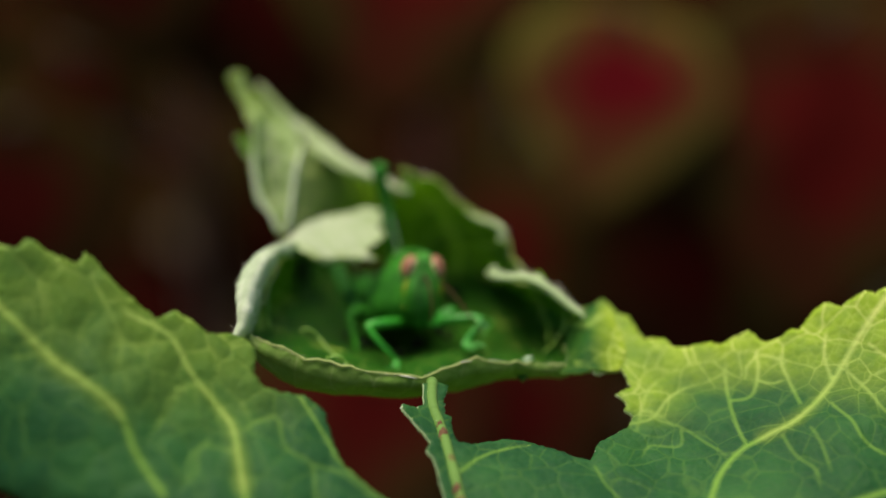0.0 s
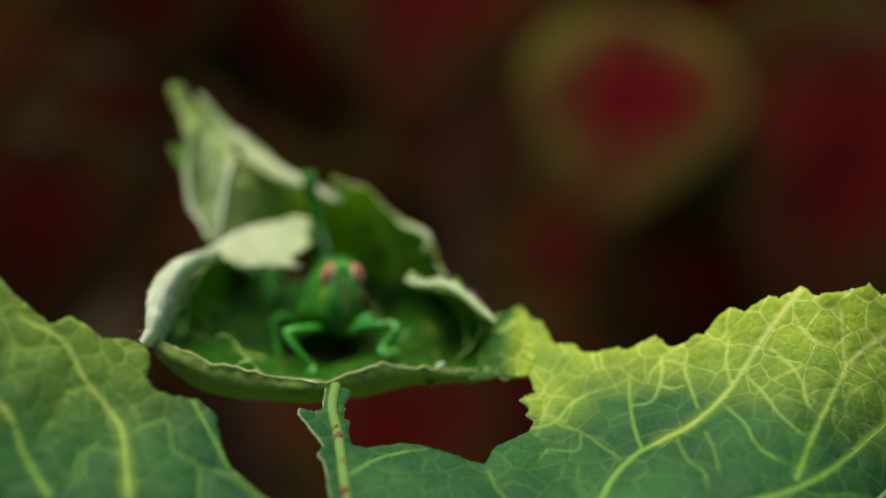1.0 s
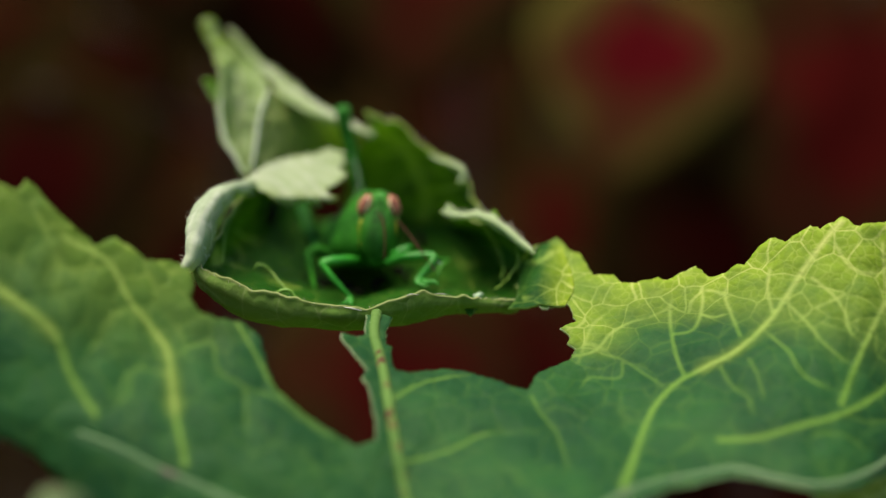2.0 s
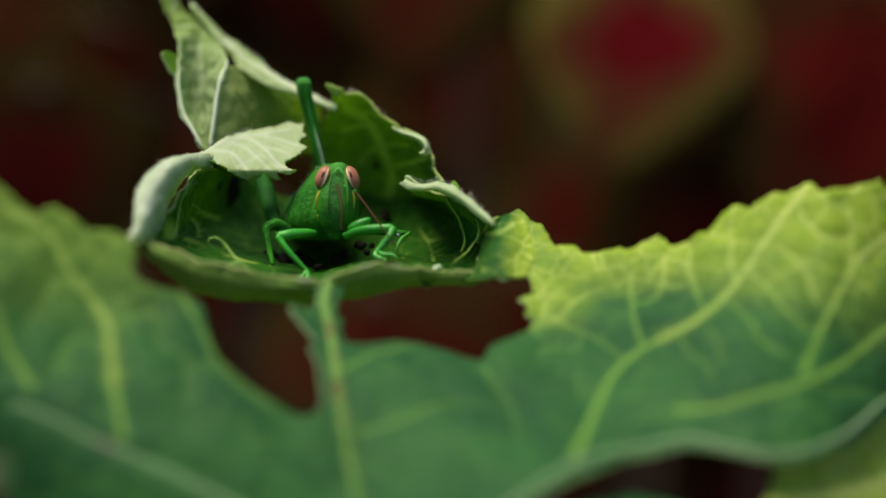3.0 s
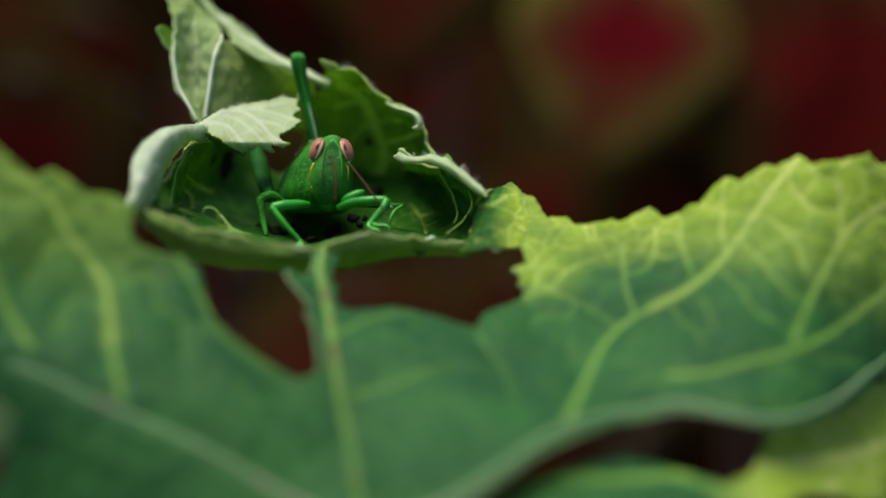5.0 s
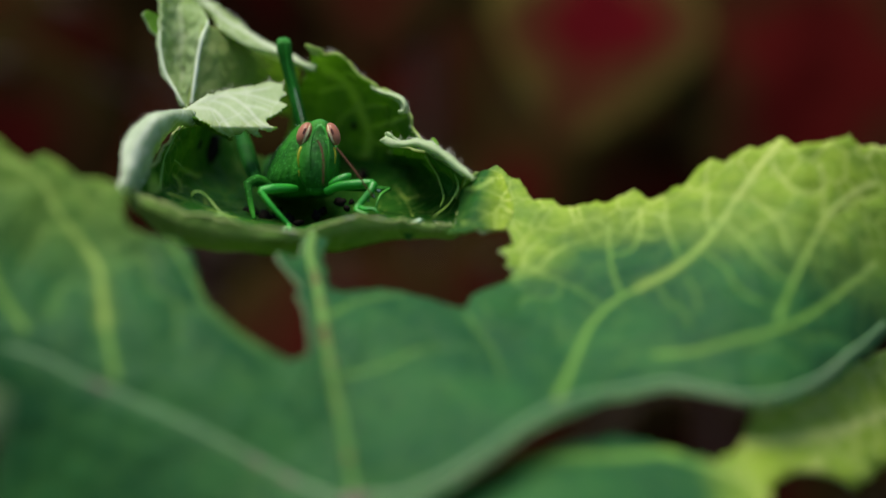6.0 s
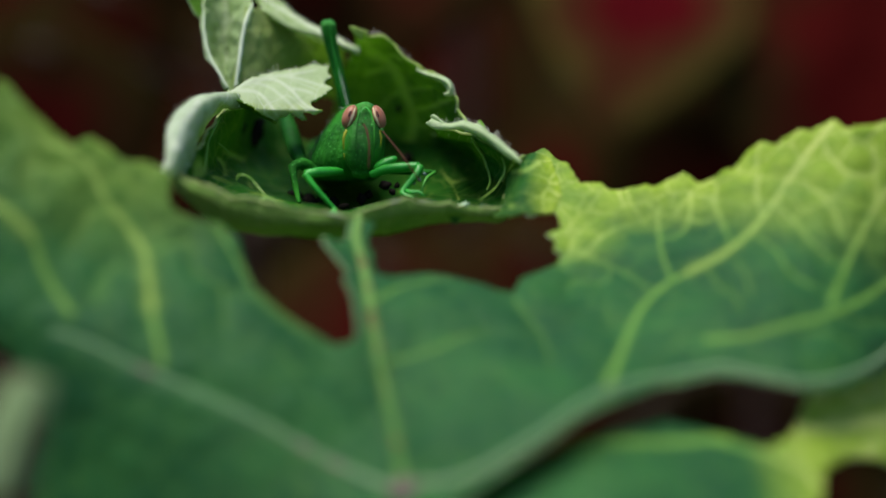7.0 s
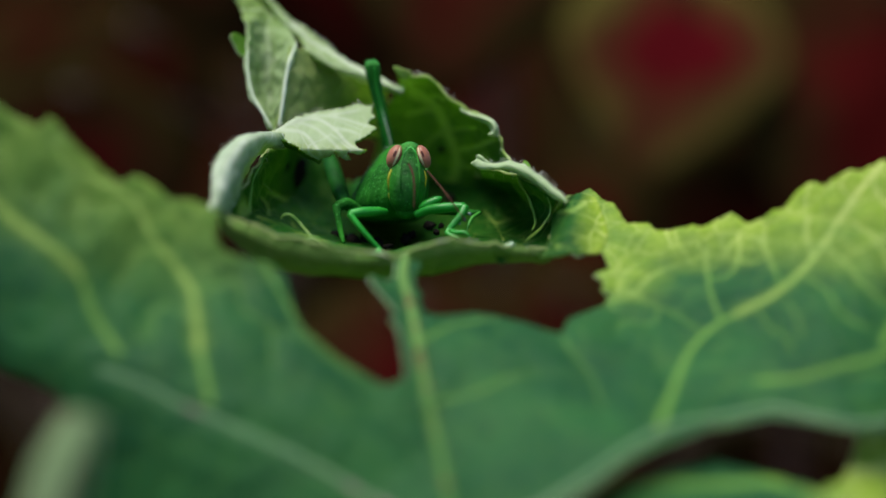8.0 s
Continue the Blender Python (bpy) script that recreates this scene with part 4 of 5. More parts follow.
blade("flap", leaf, [(p[0], p[2]) for p in FLAP_TOP + FLAP_EDGE], [([(p[0], p[2]) for p in v], w, 0.13) for v, w in zip(FLAP_VEINS, (0.29, 0.25, 0.25, 0.29, 0.22, 0.22))],
      on_flap, [LEAF_BACK, BOWL_TOP], 1.5, lambda x, u: 0.8 if u < FLAP_EDGE[9][2] + 0.8 or x < FLAP_TOP[1][0] + 0.3 else 0.15, 0.2, puff=0.22)

# the rim of the cup under the flap, and the pale roll beside it
loft("flap_hem", leaf, [[(-20.9, 170.6, 13.18), (-20.01, 171.4, 13.36), (-18.92, 172.6, 13.05), (-17.8, 173.8, 12.48), (-16.83, 175, 11.76), (-16.46, 175.8, 11.27)], [(-20.62, 170, 12.85), (-19.68, 170.4, 12.86), (-18.72, 171.4, 12.55), (-17.77, 172.6, 11.98), (-16.92, 174, 11.37), (-16.47, 175.4, 11.1)], [(-20.34, 170.8, 12.49), (-19.62, 171.4, 12.45), (-18.75, 172.4, 12.18), (-17.89, 173.6, 11.72), (-17.07, 174.8, 11.19), (-16.56, 175.8, 11.01)]], 14, 36, [SPUR, BOWL_BACK], 0.16, ("u1",), True, seed=16.0, saw=(0.3, 0.25))
RIM_OUT = [(-19.54, 172.4, 13.25), (-20.3, 170.6, 13.32), (-21.03, 168, 13.21), (-21.96, 165, 12.8), (-22.85, 163, 12.25), (-23.54, 161.4, 11.35), (-23.84, 160, 10.23), (-23.91, 159, 9.09), (-23.75, 158, 7.97), (-23.81, 157.2, 6.91), (-24.13, 156.4, 5.95)]
RIM_MID = [(-19.62, 171.4, 12.9), (-20.24, 169.4, 12.92), (-20.86, 166.8, 12.77), (-21.49, 163.8, 12.22), (-22.15, 161.8, 11.49), (-22.67, 160, 10.5), (-22.99, 158.8, 9.36), (-23.12, 157.8, 8.24), (-23.21, 157.2, 7.22), (-23.51, 156.8, 6.31), (-24.01, 156.2, 5.72)]
RIM_IN = [(-19.52, 172.2, 12.63), (-20.13, 170.4, 12.57), (-20.69, 168, 12.43), (-21.3, 165.4, 11.66), (-21.78, 163.4, 10.78), (-22.18, 161.6, 9.6), (-22.47, 160.4, 8.46), (-22.69, 159.4, 7.33), (-22.97, 158.8, 6.49), (-23.41, 157.8, 5.85), (-23.99, 156.6, 5.54)]
RIM_DEEP = [(-19.5, 174.4, 12.57), (-20.23, 173, 12.52), (-20.71, 171, 12.4), (-21.39, 169.4, 11.55), (-21.93, 168, 10.58), (-22.29, 166.4, 9.42), (-22.49, 164.8, 8.24), (-22.6, 163, 7.08), (-22.86, 161, 6.22), (-23.33, 159, 5.67), (-23.97, 157, 5.44)]
loft("rolled_margin", leaf, [RIM_OUT, RIM_MID, RIM_IN, RIM_DEEP], 40, 90, [FOLD_BACK, FOLD_BACK], 0.42, (), True, rim=[("u1", 3.6), ("v0", 3.0)], seed=5.0, marks=[([(-21.91, 164, 11.99), (-22.78, 160.4, 10), (-23.11, 158, 7.87)], 0.16), ([(-22.56, 163.6, 11.84), (-23.37, 160.6, 10.15), (-23.52, 158.6, 8.34)], 0.12)])

ROLL = [[(-2.16, 169.6, 11.31), (-1.37, 169.2, 10.74), (-0.43, 169, 10.68), (0.46, 168.6, 10.81), (1.15, 168.2, 10.6), (1.98, 167.6, 10.33), (2.8, 166.8, 9.72), (3.47, 166.2, 9.31), (4.14, 165.4, 8.57), (4.88, 164.4, 7.83), (5.43, 163.4, 7.05)],
        [(-2.39, 169, 10.89), (-1.35, 168.2, 10.47), (-0.41, 167.8, 10.35), (0.47, 167.4, 10.43), (1.16, 167, 10.17), (1.98, 166.4, 9.81), (2.79, 165.6, 9.21), (3.56, 165, 8.66), (4.22, 164.4, 8.02), (4.87, 163.8, 7.49), (5.38, 163.2, 7)],
        [(-2.8, 169.4, 10.66), (-2.05, 168.8, 10.15), (-1.01, 168.4, 9.98), (0.12, 168, 10.01), (1.15, 167.6, 9.7), (1.97, 167, 9.24), (2.79, 166.2, 8.69), (3.6, 165.4, 8.04), (4.36, 164.8, 7.45), (4.88, 164.2, 7.2), (5.34, 163.6, 6.96)],
        [(-2.44, 170.4, 10.69), (-1.69, 170.4, 10.29), (-0.8, 170.2, 10.18), (0.24, 169.8, 10.16), (1.18, 169.4, 9.89), (1.97, 168.8, 9.48), (2.8, 168, 8.92), (3.57, 167.2, 8.31), (4.24, 166.6, 7.72), (4.8, 165.8, 7.36), (5.36, 164.6, 7.01)]]
loft("rolled_margin", leaf, ROLL, 18, 80, [PALE_ROLL, LEAF_BACK], 0.16, ("u0",), True, seed=6.0, saw=(0.42, 0.22), rim=[("u1", 0.9)])
loft("roll_tooth", leaf, [[(-2.01, 169.2, 10.7), (-2.25, 169.2, 11), (-2.4, 169.2, 11.29)], [(-1.51, 169, 10.64), (-1.9, 169, 10.94), (-2.19, 169, 11.34)], [(-1.11, 168.8, 10.53), (-1.46, 168.8, 10.73), (-1.8, 168.8, 10.98)]], 8, 8, [PALE_ROLL, LEAF_BACK], 0.05, (), True, seed=23.0)
loft("roll_tooth", leaf, [[(1.54, 168.6, 10.36), (1.78, 168.8, 10.76), (1.93, 169, 10.96)], [(1.93, 168.4, 10.2), (2.08, 168.6, 10.55), (2.18, 168.8, 10.8)], [(2.51, 168, 9.94), (2.47, 168.2, 10.19), (2.42, 168.4, 10.4)]], 8, 8, [SPUR, BOWL_BACK], 0.05, (), True, seed=24.0)
INNER = [[(1.24, 168.6, 9.68), (1.92, 168, 9.07), (2.79, 167.2, 8.51), (3.66, 166.4, 7.86), (4.6, 165.2, 7.22)], [(1.56, 170.2, 8.72), (2.2, 169.8, 8.22), (2.99, 169, 7.76), (3.67, 168.2, 7.3), (4.43, 167, 6.8)], [(2.3, 171.2, 7.59), (2.79, 170.8, 7.28), (3.28, 170.2, 6.93), (3.77, 169.4, 6.52), (4.25, 168.6, 6.22)], [(2.78, 170.8, 5.94), (3.08, 170.4, 5.84), (3.37, 169.8, 5.69), (3.66, 169.2, 5.54), (3.95, 168.6, 5.44)]]
loft("inner_fold", leaf, INNER, 30, 30, [CUP_TOP_FACE, CUP_BACK_FACE], 0.15, ("v0",), True, seed=25.0, rim=[("v0", 0.5)], saw=(0.4, 0.2))


def hairs():
    """Short pale bristles along the margins of the curled lobe and its veins."""
    rng = random.Random(5)
    bm = bmesh.new()
    for line, count, way in ((WALL_EDGE, 46, (0.3, 0, 1)), (FLAP_TOP, 34, (0, -0.3, 1)), (ROLL[0], 40, (0.3, -0.2, 1)), (CUP_CREST, 70, (0, -0.5, 0.8)), (CUP_BELLY, 60, (0, -0.4, -0.9)),
                             (RIM_OUT, 40, (-0.8, -0.3, 0.5)), (MARGIN_TOP, 50, (0.2, 0, 1)), (rib_line[24:], 60, (0.9, -0.5, 0.3)), (rib_line[24:], 60, (-0.9, -0.5, 0.3))):
        for p in spline(line, count * 3):
            if rng.random() > 0.4:
                continue
            d = Vector((way[0] + rng.gauss(0, 0.45), way[1] + rng.gauss(0, 0.45), way[2] + rng.gauss(0, 0.45))).normalized() * rng.uniform(0.2, 0.7)
            a = Vector(p)
            w = d.cross(Vector((0.2, 1, 0.1))).normalized() * 0.013
            tips = [bm.verts.new(W(*(a + w))), bm.verts.new(W(*(a - w))), bm.verts.new(W(*(a + Vector((0, 0.03, 0.0))))), bm.verts.new(W(*(a + d)))]
            for i, j in ((0, 1), (1, 2), (2, 0)):
                bm.faces.new((tips[i], tips[j], tips[3]))
    ob = part("hairs", bm, HAIR, leaf)
    tagged(ob, "short pale plant hairs", kind="stuff")


hairs()

# ---------------------------------------------------------------- petiole and stem below the leaf
plant = thing("plant_stem", Vector((0.02, -0.02, 0)), "green upright stem carrying the lobed leaf", "stem")
bm = bmesh.new()
tube(bm, [(-3.3, 135.9, -17.3), (-1, 137, -22), (8, 145, -40), (25, 165, -75)], [0.9, 1.0, 1.2, 1.6], 10, 24)
part("petiole", bm, RIB_PURPLE, plant, "purple-green leaf stalk")
inv = TILT.inverted()
a = inv @ Vector((0.03, 0.0, -0.01)) * 1000
b = inv @ Vector((0.025, -0.006, 0.40)) * 1000
mid_ = Vector((25, 165, -75))
bm = bmesh.new()
tube(bm, [tuple(a), tuple(mid_ + Vector((1, 3, -40))), tuple(mid_)], [4, 3.2, 2.0], 12, 30)
part("stem", bm, RIB, plant)


# ---------------------------------------------------------------- grasshopper
G_BODY = skin_material("grasshopper_green", (0.008, 0.09, 0.006), (0.028, 0.21, 0.014), 1100, 0.65, 0.12, 0.9, (0.06, 0.30, 0.05))
G_FACE = skin_material("grasshopper_face", (0.008, 0.095, 0.006), (0.034, 0.25, 0.014), 1300, 0.5, 0.25, 0.9, (0.08, 0.34, 0.07))
G_LEG = skin_material("grasshopper_leg", (0.014, 0.21, 0.014), (0.035, 0.36, 0.03), 1500, 0.32, 0.45, 0.15)
G_SHANK = skin_material("grasshopper_shank", (0.02, 0.15, 0.012), (0.055, 0.27, 0.028), 900, 0.5, 0.25, 0.15)
G_HIND = skin_material("grasshopper_hind_shank", (0.010, 0.09, 0.010), (0.03, 0.19, 0.022), 900, 0.55, 0.12, 0.15)
G_SPINE = skin_material("grasshopper_spine", (0.05, 0.28, 0.06), (0.14, 0.42, 0.14), 900, 0.35, 0.4, 0.1)
G_EYE = skin_material("compound_eye", (0.26, 0.09, 0.05), (0.38, 0.16, 0.10), 900, 0.3, 0.25, 0.1)
G_CREAM = skin_material("cream_stripe", (0.72, 0.58, 0.34), (0.80, 0.66, 0.42), 900, 0.4, 0.4, 0.1)
G_PUPIL = skin_material("eye_spot", (0.03, 0.008, 0.005), (0.06, 0.02, 0.01), 900, 0.25, 0.5, 0.1)
G_YELLOW = skin_material("yellow_stripe", (0.35, 0.36, 0.02), (0.45, 0.45, 0.04), 900, 0.4, 0.3, 0.1)
G_ANT = skin_material("antenna", (0.05, 0.022, 0.011), (0.085, 0.038, 0.02), 900, 0.7, 0.1, 0.1)


def stack(bm, rows, n, seg=36, power=2.3, ripple=0.0):
    """A body through level slices: the two flanks of each slice, how far it bulges forwards and backwards."""
    data = spline([(*a, *b, f, k) for a, b, f, k in rows], n)
    rings = []
    for v in data:
        a, b, f, k = Vector(v[:3]), Vector(v[3:6]), v[6], v[7]
        c, h = (a + b) / 2, (b - a) / 2
        ring = []
        for j in range(seg):
            w = 2 * math.pi * j / seg
            p, q = math.cos(w), math.sin(w)
            g = 1 + ripple * noise.noise(Vector((p * 7, q * 7, v[2] * 0.08)))
            p = math.copysign(abs(p) ** (2 / power), p) * g
            q = math.copysign(abs(q) ** (2 / power), q) * g
            ring.append(bm.verts.new(W(*(c + h * p + Vector((0, -f if q > 0 else -k, 0)) * q))))
        rings.append(ring)
    for r0, r1 in zip(rings, rings[1:]):
        for j in range(seg):
            bm.faces.new((r0[j], r0[(j + 1) % seg], r1[(j + 1) % seg], r1[j]))
    bm.faces.new(rings[0][::-1])
    bm.faces.new(rings[-1])
    bmesh.ops.recalc_face_normals(bm, faces=bm.faces)
    return bm


def on_eye(bm, at, radii, lean, middle, half, low, high):
    """A patch that follows the ball of an eye."""
    e = Euler((0, radians(lean), 0)).to_matrix()
    grid = []
    for i in range(13):
        b = low + (high - low) * i / 12
        t = (2 * i / 12 - 1) ** 2
        row = []
        for j in range(7):
            a = radians(middle + half * math.sqrt(max(0.004, 1 - t)) * (j / 3 - 1))
            v = Vector((math.sin(a) * math.cos(radians(b)) * radii[0], -math.cos(a) * math.cos(radians(b)) * radii[1], math.sin(radians(b)) * radii[2])) * 1.015
            row.append(bm.verts.new(W(*(Vector(at) + e @ v))))
        grid.append(row)
    for r0, r1 in zip(grid, grid[1:]):
        for j in range(6):
            bm.faces.new((r0[j], r0[j + 1], r1[j + 1], r1[j]))
    return bm


def grasshopper():
    h = thing("grasshopper", W(*(-9.05, 168, 3.02)), "bright green young grasshopper crouching inside the curled leaf", "insect")

    def limb(name, pts, radii, mat, parent, sides=12, label="", flat=1.0, groove=0.0):
        bm = bmesh.new()
        tube(bm, pts, radii, sides, None, flat, None, groove)
        return part(name, bm, mat, parent, label)

    def spines(parent, pts, way, count, size):
        """Rows of small pale spines on a shin."""
        for k in range(count):
            p = Vector(spline(pts, count + 2)[k + 1])
            d = Vector(way).normalized() * size * (1 + 0.25 * math.sin(k * 2.3))
            limb("spine", [tuple(p), tuple(p + d * 0.6), tuple(p + d)], (0.06, 0.04, 0.012), G_SPINE, parent, 5)

    flank_left = [(-8.37, 170.4, 12.62), (-8.83, 170.5, 12.43), (-9.28, 170.6, 11.99), (-9.64, 170.6, 11.1), (-10.09, 170.6, 10.11), (-10.2, 170.6, 8.92), (-10.06, 170.6, 7.83), (-9.72, 170.6, 6.93), (-9.13, 170.6, 6.28)]
    flank_right = [(-7.88, 170.4, 12.62), (-7.44, 170.5, 12.42), (-7, 170.6, 11.97), (-6.71, 170.6, 11.08), (-6.57, 170.6, 10.08), (-6.62, 170.6, 8.89), (-6.83, 170.6, 7.8), (-7.24, 170.6, 6.91), (-7.79, 170.6, 6.27)]
    bm = bmesh.new()
    stack(bm, list(zip(flank_left, flank_right, (0.5, 1.1, 1.5, 1.7, 2.2, 2.5, 2.4, 2.0, 1.3), (1.0, 1.6, 2.0, 2.0, 2.0, 2.0, 2.0, 1.8, 1.2))), 48, 44, 2.15, 0.03)
    head = part("head", bm, G_FACE, h)
    bm = bmesh.new()
    blob(bm, (-8.41, 170.2, 6.42), (0.95, 1.1, 0.62), (0, 0, 0), 18, 12, lambda v: Vector(v) * (1 + 0.12 * noise.noise(Vector(v) * 3)))
    part("mouth_plate", bm, G_BODY, head)
    for at, lean, radii in (((-9.42, 169.7, 11.27), 22, (0.70, 0.92, 1.1)), ((-6.96, 169.8, 11.25), -20, (0.64, 0.92, 1.08))):
        side = 1 if lean > 0 else -1
        bm = bmesh.new()
        blob(bm, at, radii, (0, lean, 0), 28, 20)
        eye = part("eye", bm, G_EYE, h, "pinkish brown compound eye")
        bm = on_eye(bmesh.new(), at, radii, lean, side * -6, 8, -6, 28)
        part("eye_spot", bm, G_PUPIL, eye, "dark slit-shaped spot")
        bm = on_eye(bmesh.new(), at, radii, lean, side * 19, 9, -56, 62)
        part("eye_stripe", bm, G_CREAM, eye, "cream stripe")
    limb("cheek_stripe", [(-9.68, 168.4, 10.05), (-9.88, 168.3, 9.46), (-9.94, 168.4, 8.78), (-9.91, 168.6, 8.29)], (0.10, 0.12, 0.08, 0.03), G_YELLOW, h, 8, "yellow stripe below the eye")
    limb("cheek_stripe", [(-9.92, 168.7, 8), (-9.89, 168.9, 7.51)], (0.06, 0.03), G_YELLOW, h, 8, "yellow stripe below the eye")
    limb("cheek_stripe", [(-6.75, 168.5, 10.03), (-6.66, 168.5, 9.34), (-6.72, 168.7, 8.56)], (0.07, 0.08, 0.03), G_YELLOW, h, 8, "yellow stripe below the eye")
    for line in ([(-8.56, 168.6, 11.72), (-8.77, 168, 10.33), (-8.87, 167.9, 8.86), (-8.79, 168.6, 7.16)], [(-7.53, 168.6, 11.71), (-7.26, 168, 10.32), (-7.21, 167.9, 8.85), (-7.41, 168.6, 7.15)]):
        limb("face_ridge", line, (0.05, 0.09, 0.08, 0.04), G_FACE, head, 8)
    limb("brow", [(-8.71, 168.6, 10.74), (-8.42, 168.7, 11.62), (-8.03, 168.9, 12.02), (-7.63, 168.7, 11.61), (-7.34, 168.6, 10.73)], (0.05, 0.07, 0.09, 0.07, 0.05), G_LEG, head, 8)
    for x in [(-8.02, 168.5, 11.07), (-8.54, 168.2, 10.48), (-7.46, 168.2, 10.47)]:
        bm = bmesh.new()
        blob(bm, x, (0.11, 0.1, 0.11), (0, 0, 0), 10, 8)
        part("ocellus", bm, G_LEG, head)
    for line, r in (([(-8.19, 168.1, 10.62), (-7.77, 166.7, 9.7), (-7.58, 165.9, 8.33), (-7.63, 165.6, 6.5)], (0.085, 0.095, 0.085, 0.05)), ([(-6.6, 168.4, 10.03), (-5.46, 167, 8.62), (-4.36, 166, 7.15), (-3.15, 165.4, 5.4)], (0.075, 0.085, 0.075, 0.035))):
        feeler = limb("antenna", line, r, G_ANT, h, 8, "thin brown feeler")
        bm = bmesh.new()
        blob(bm, line[0], (0.17, 0.17, 0.17), (0, 0, 0), 10, 8)
        part("socket", bm, G_FACE, feeler)

    shield_left = [(-9.86, 176, 12.71), (-10.89, 176, 11.95), (-11.61, 176, 11.08), (-12.44, 176, 10.06), (-13.01, 176, 9.04), (-13.48, 176, 8.02), (-13.69, 176, 7.15), (-13.44, 176, 6.38), (-12.37, 176, 5.81)]
    shield_right = [(-8.01, 176, 12.69), (-7.2, 176, 11.92), (-6.9, 176, 11.04), (-6.7, 176, 10.02), (-6.61, 176, 8.99), (-6.61, 176, 7.97), (-6.72, 176, 7.1), (-6.93, 176, 6.33), (-7.86, 176, 5.78)]
    bm = bmesh.new()
    stack(bm, list(zip(shield_left, shield_right, (1.4, 3.2, 4.2, 4.8, 5.0, 5.0, 4.6, 3.8, 2.4), (4.0, 4.6, 5.0, 5.0, 5.0, 5.0, 4.6, 4.0, 3.0))), 60, 110, 2.0, 0.07)
    part("pronotum", bm, G_BODY, h, "ridged dark green shield behind the head")
    rng = random.Random(9)
    bm = bmesh.new()
    for p in spline([(-10.3, 175, 12.47), (-11.43, 175, 11.25), (-12.32, 174.6, 9.98), (-12.92, 174.4, 8.81), (-13.39, 174.4, 7.7)], 90):
        d = Vector((-1 + rng.gauss(0, 0.3), rng.gauss(-0.2, 0.5), 0.5 + rng.gauss(0, 0.4))).normalized() * rng.uniform(0.1, 0.28)
        a = Vector(p) + Vector((rng.uniform(-0.1, 0.8), 0, rng.uniform(-0.2, 0.2)))
        tube(bm, [tuple(a), tuple(a + d * 0.6), tuple(a + d)], [0.012, 0.008, 0.003], 3, 3)
    tagged(part("body_hair", bm, HAIR, h, "fine pale hairs"), "fine pale hairs", kind="stuff")
    limb("abdomen", [(-10.38, 178, 7.91), (-11.75, 183, 8.03), (-13.18, 188, 8.8)], (2.4, 2.3, 1.6), G_BODY, h, 16)

    shin_line = [(-13.2, 166.9, 6.16), (-12.45, 166.6, 5.18), (-11.58, 166.5, 4.16), (-10.67, 166.6, 3.13)]
    leg = limb("front_leg", [(-10.21, 169.2, 6.43), (-10.94, 168.4, 6.44), (-12.13, 167.5, 6.35), (-13.21, 167, 6.16)], (0.34, 0.47, 0.52, 0.42), G_LEG, h, 14, flat=0.85)
    shin = limb("shin", shin_line, (0.36, 0.31, 0.28, 0.24), G_LEG, leg, 14, flat=0.85)
    spines(shin, shin_line, (0.8, -0.2, -0.1), 4, 0.22)
    for line in ([(-10.67, 166.6, 3.23), (-10.79, 166.2, 2.9), (-11.14, 165.8, 2.67), (-11.46, 165.5, 2.58)], [(-10.62, 166.6, 3.13), (-10.54, 166.1, 2.75), (-10.61, 165.7, 2.47)]):
        limb("foot", line, [0.22, 0.2, 0.14, 0.05][:len(line)], G_LEG, leg, 8)
    shin_line = [(-3.26, 167.4, 6.81), (-3.54, 167, 6.13), (-4.12, 166.8, 5.41), (-4.65, 166.6, 4.78)]
    leg = limb("front_leg", [(-7.59, 169, 6.12), (-6.44, 168.6, 6.55), (-4.94, 168, 6.73), (-3.31, 167.5, 6.81)], (0.38, 0.50, 0.52, 0.44), G_LEG, h, 14, flat=0.85)
    bm = bmesh.new()
    blob(bm, (-6.3, 168.9, 7.19), (1.15, 0.55, 0.42), (0, -24, 0), 18, 12)
    part("hip", bm, G_LEG, leg)
    shin = limb("shin", shin_line, (0.38, 0.34, 0.31, 0.25), G_LEG, leg, 14)
    spines(shin, shin_line, (-0.8, -0.3, -0.2), 5, 0.26)
    for line in ([(-4.6, 166.6, 4.88), (-4.78, 166.3, 4.49), (-4.29, 166, 4.25), (-3.7, 165.7, 4.11)], [(-4.5, 166.6, 4.73), (-4, 166.1, 4.54), (-3.31, 165.8, 4.54), (-2.83, 165.5, 4.2)]):
        limb("foot", line, (0.22, 0.2, 0.15, 0.05), G_LEG, leg, 8)
    leg = limb("middle_leg", [(-12.81, 173, 6.77), (-13.76, 172.4, 7.28), (-14.64, 171.6, 6.98)], (0.42, 0.5, 0.46), G_BODY, h)
    limb("shin", [(-14.69, 171.6, 7.08), (-14.55, 171.2, 6.08), (-14.27, 170.8, 4.78), (-13.98, 170.2, 3.69)], (0.42, 0.32, 0.27, 0.18), G_BODY, leg)
    leg = limb("middle_leg", [(-5.96, 174, 6.62), (-3.86, 172, 6.5), (-1.96, 170, 6.37)], (0.3, 0.3, 0.2), G_BODY, h)
    limb("shin", [(-1.96, 170, 6.37), (-2.63, 169, 5.88), (-3.01, 168.4, 5.1), (-3.15, 168, 4.42)], (0.16, 0.15, 0.12, 0.06), G_SHANK, leg)
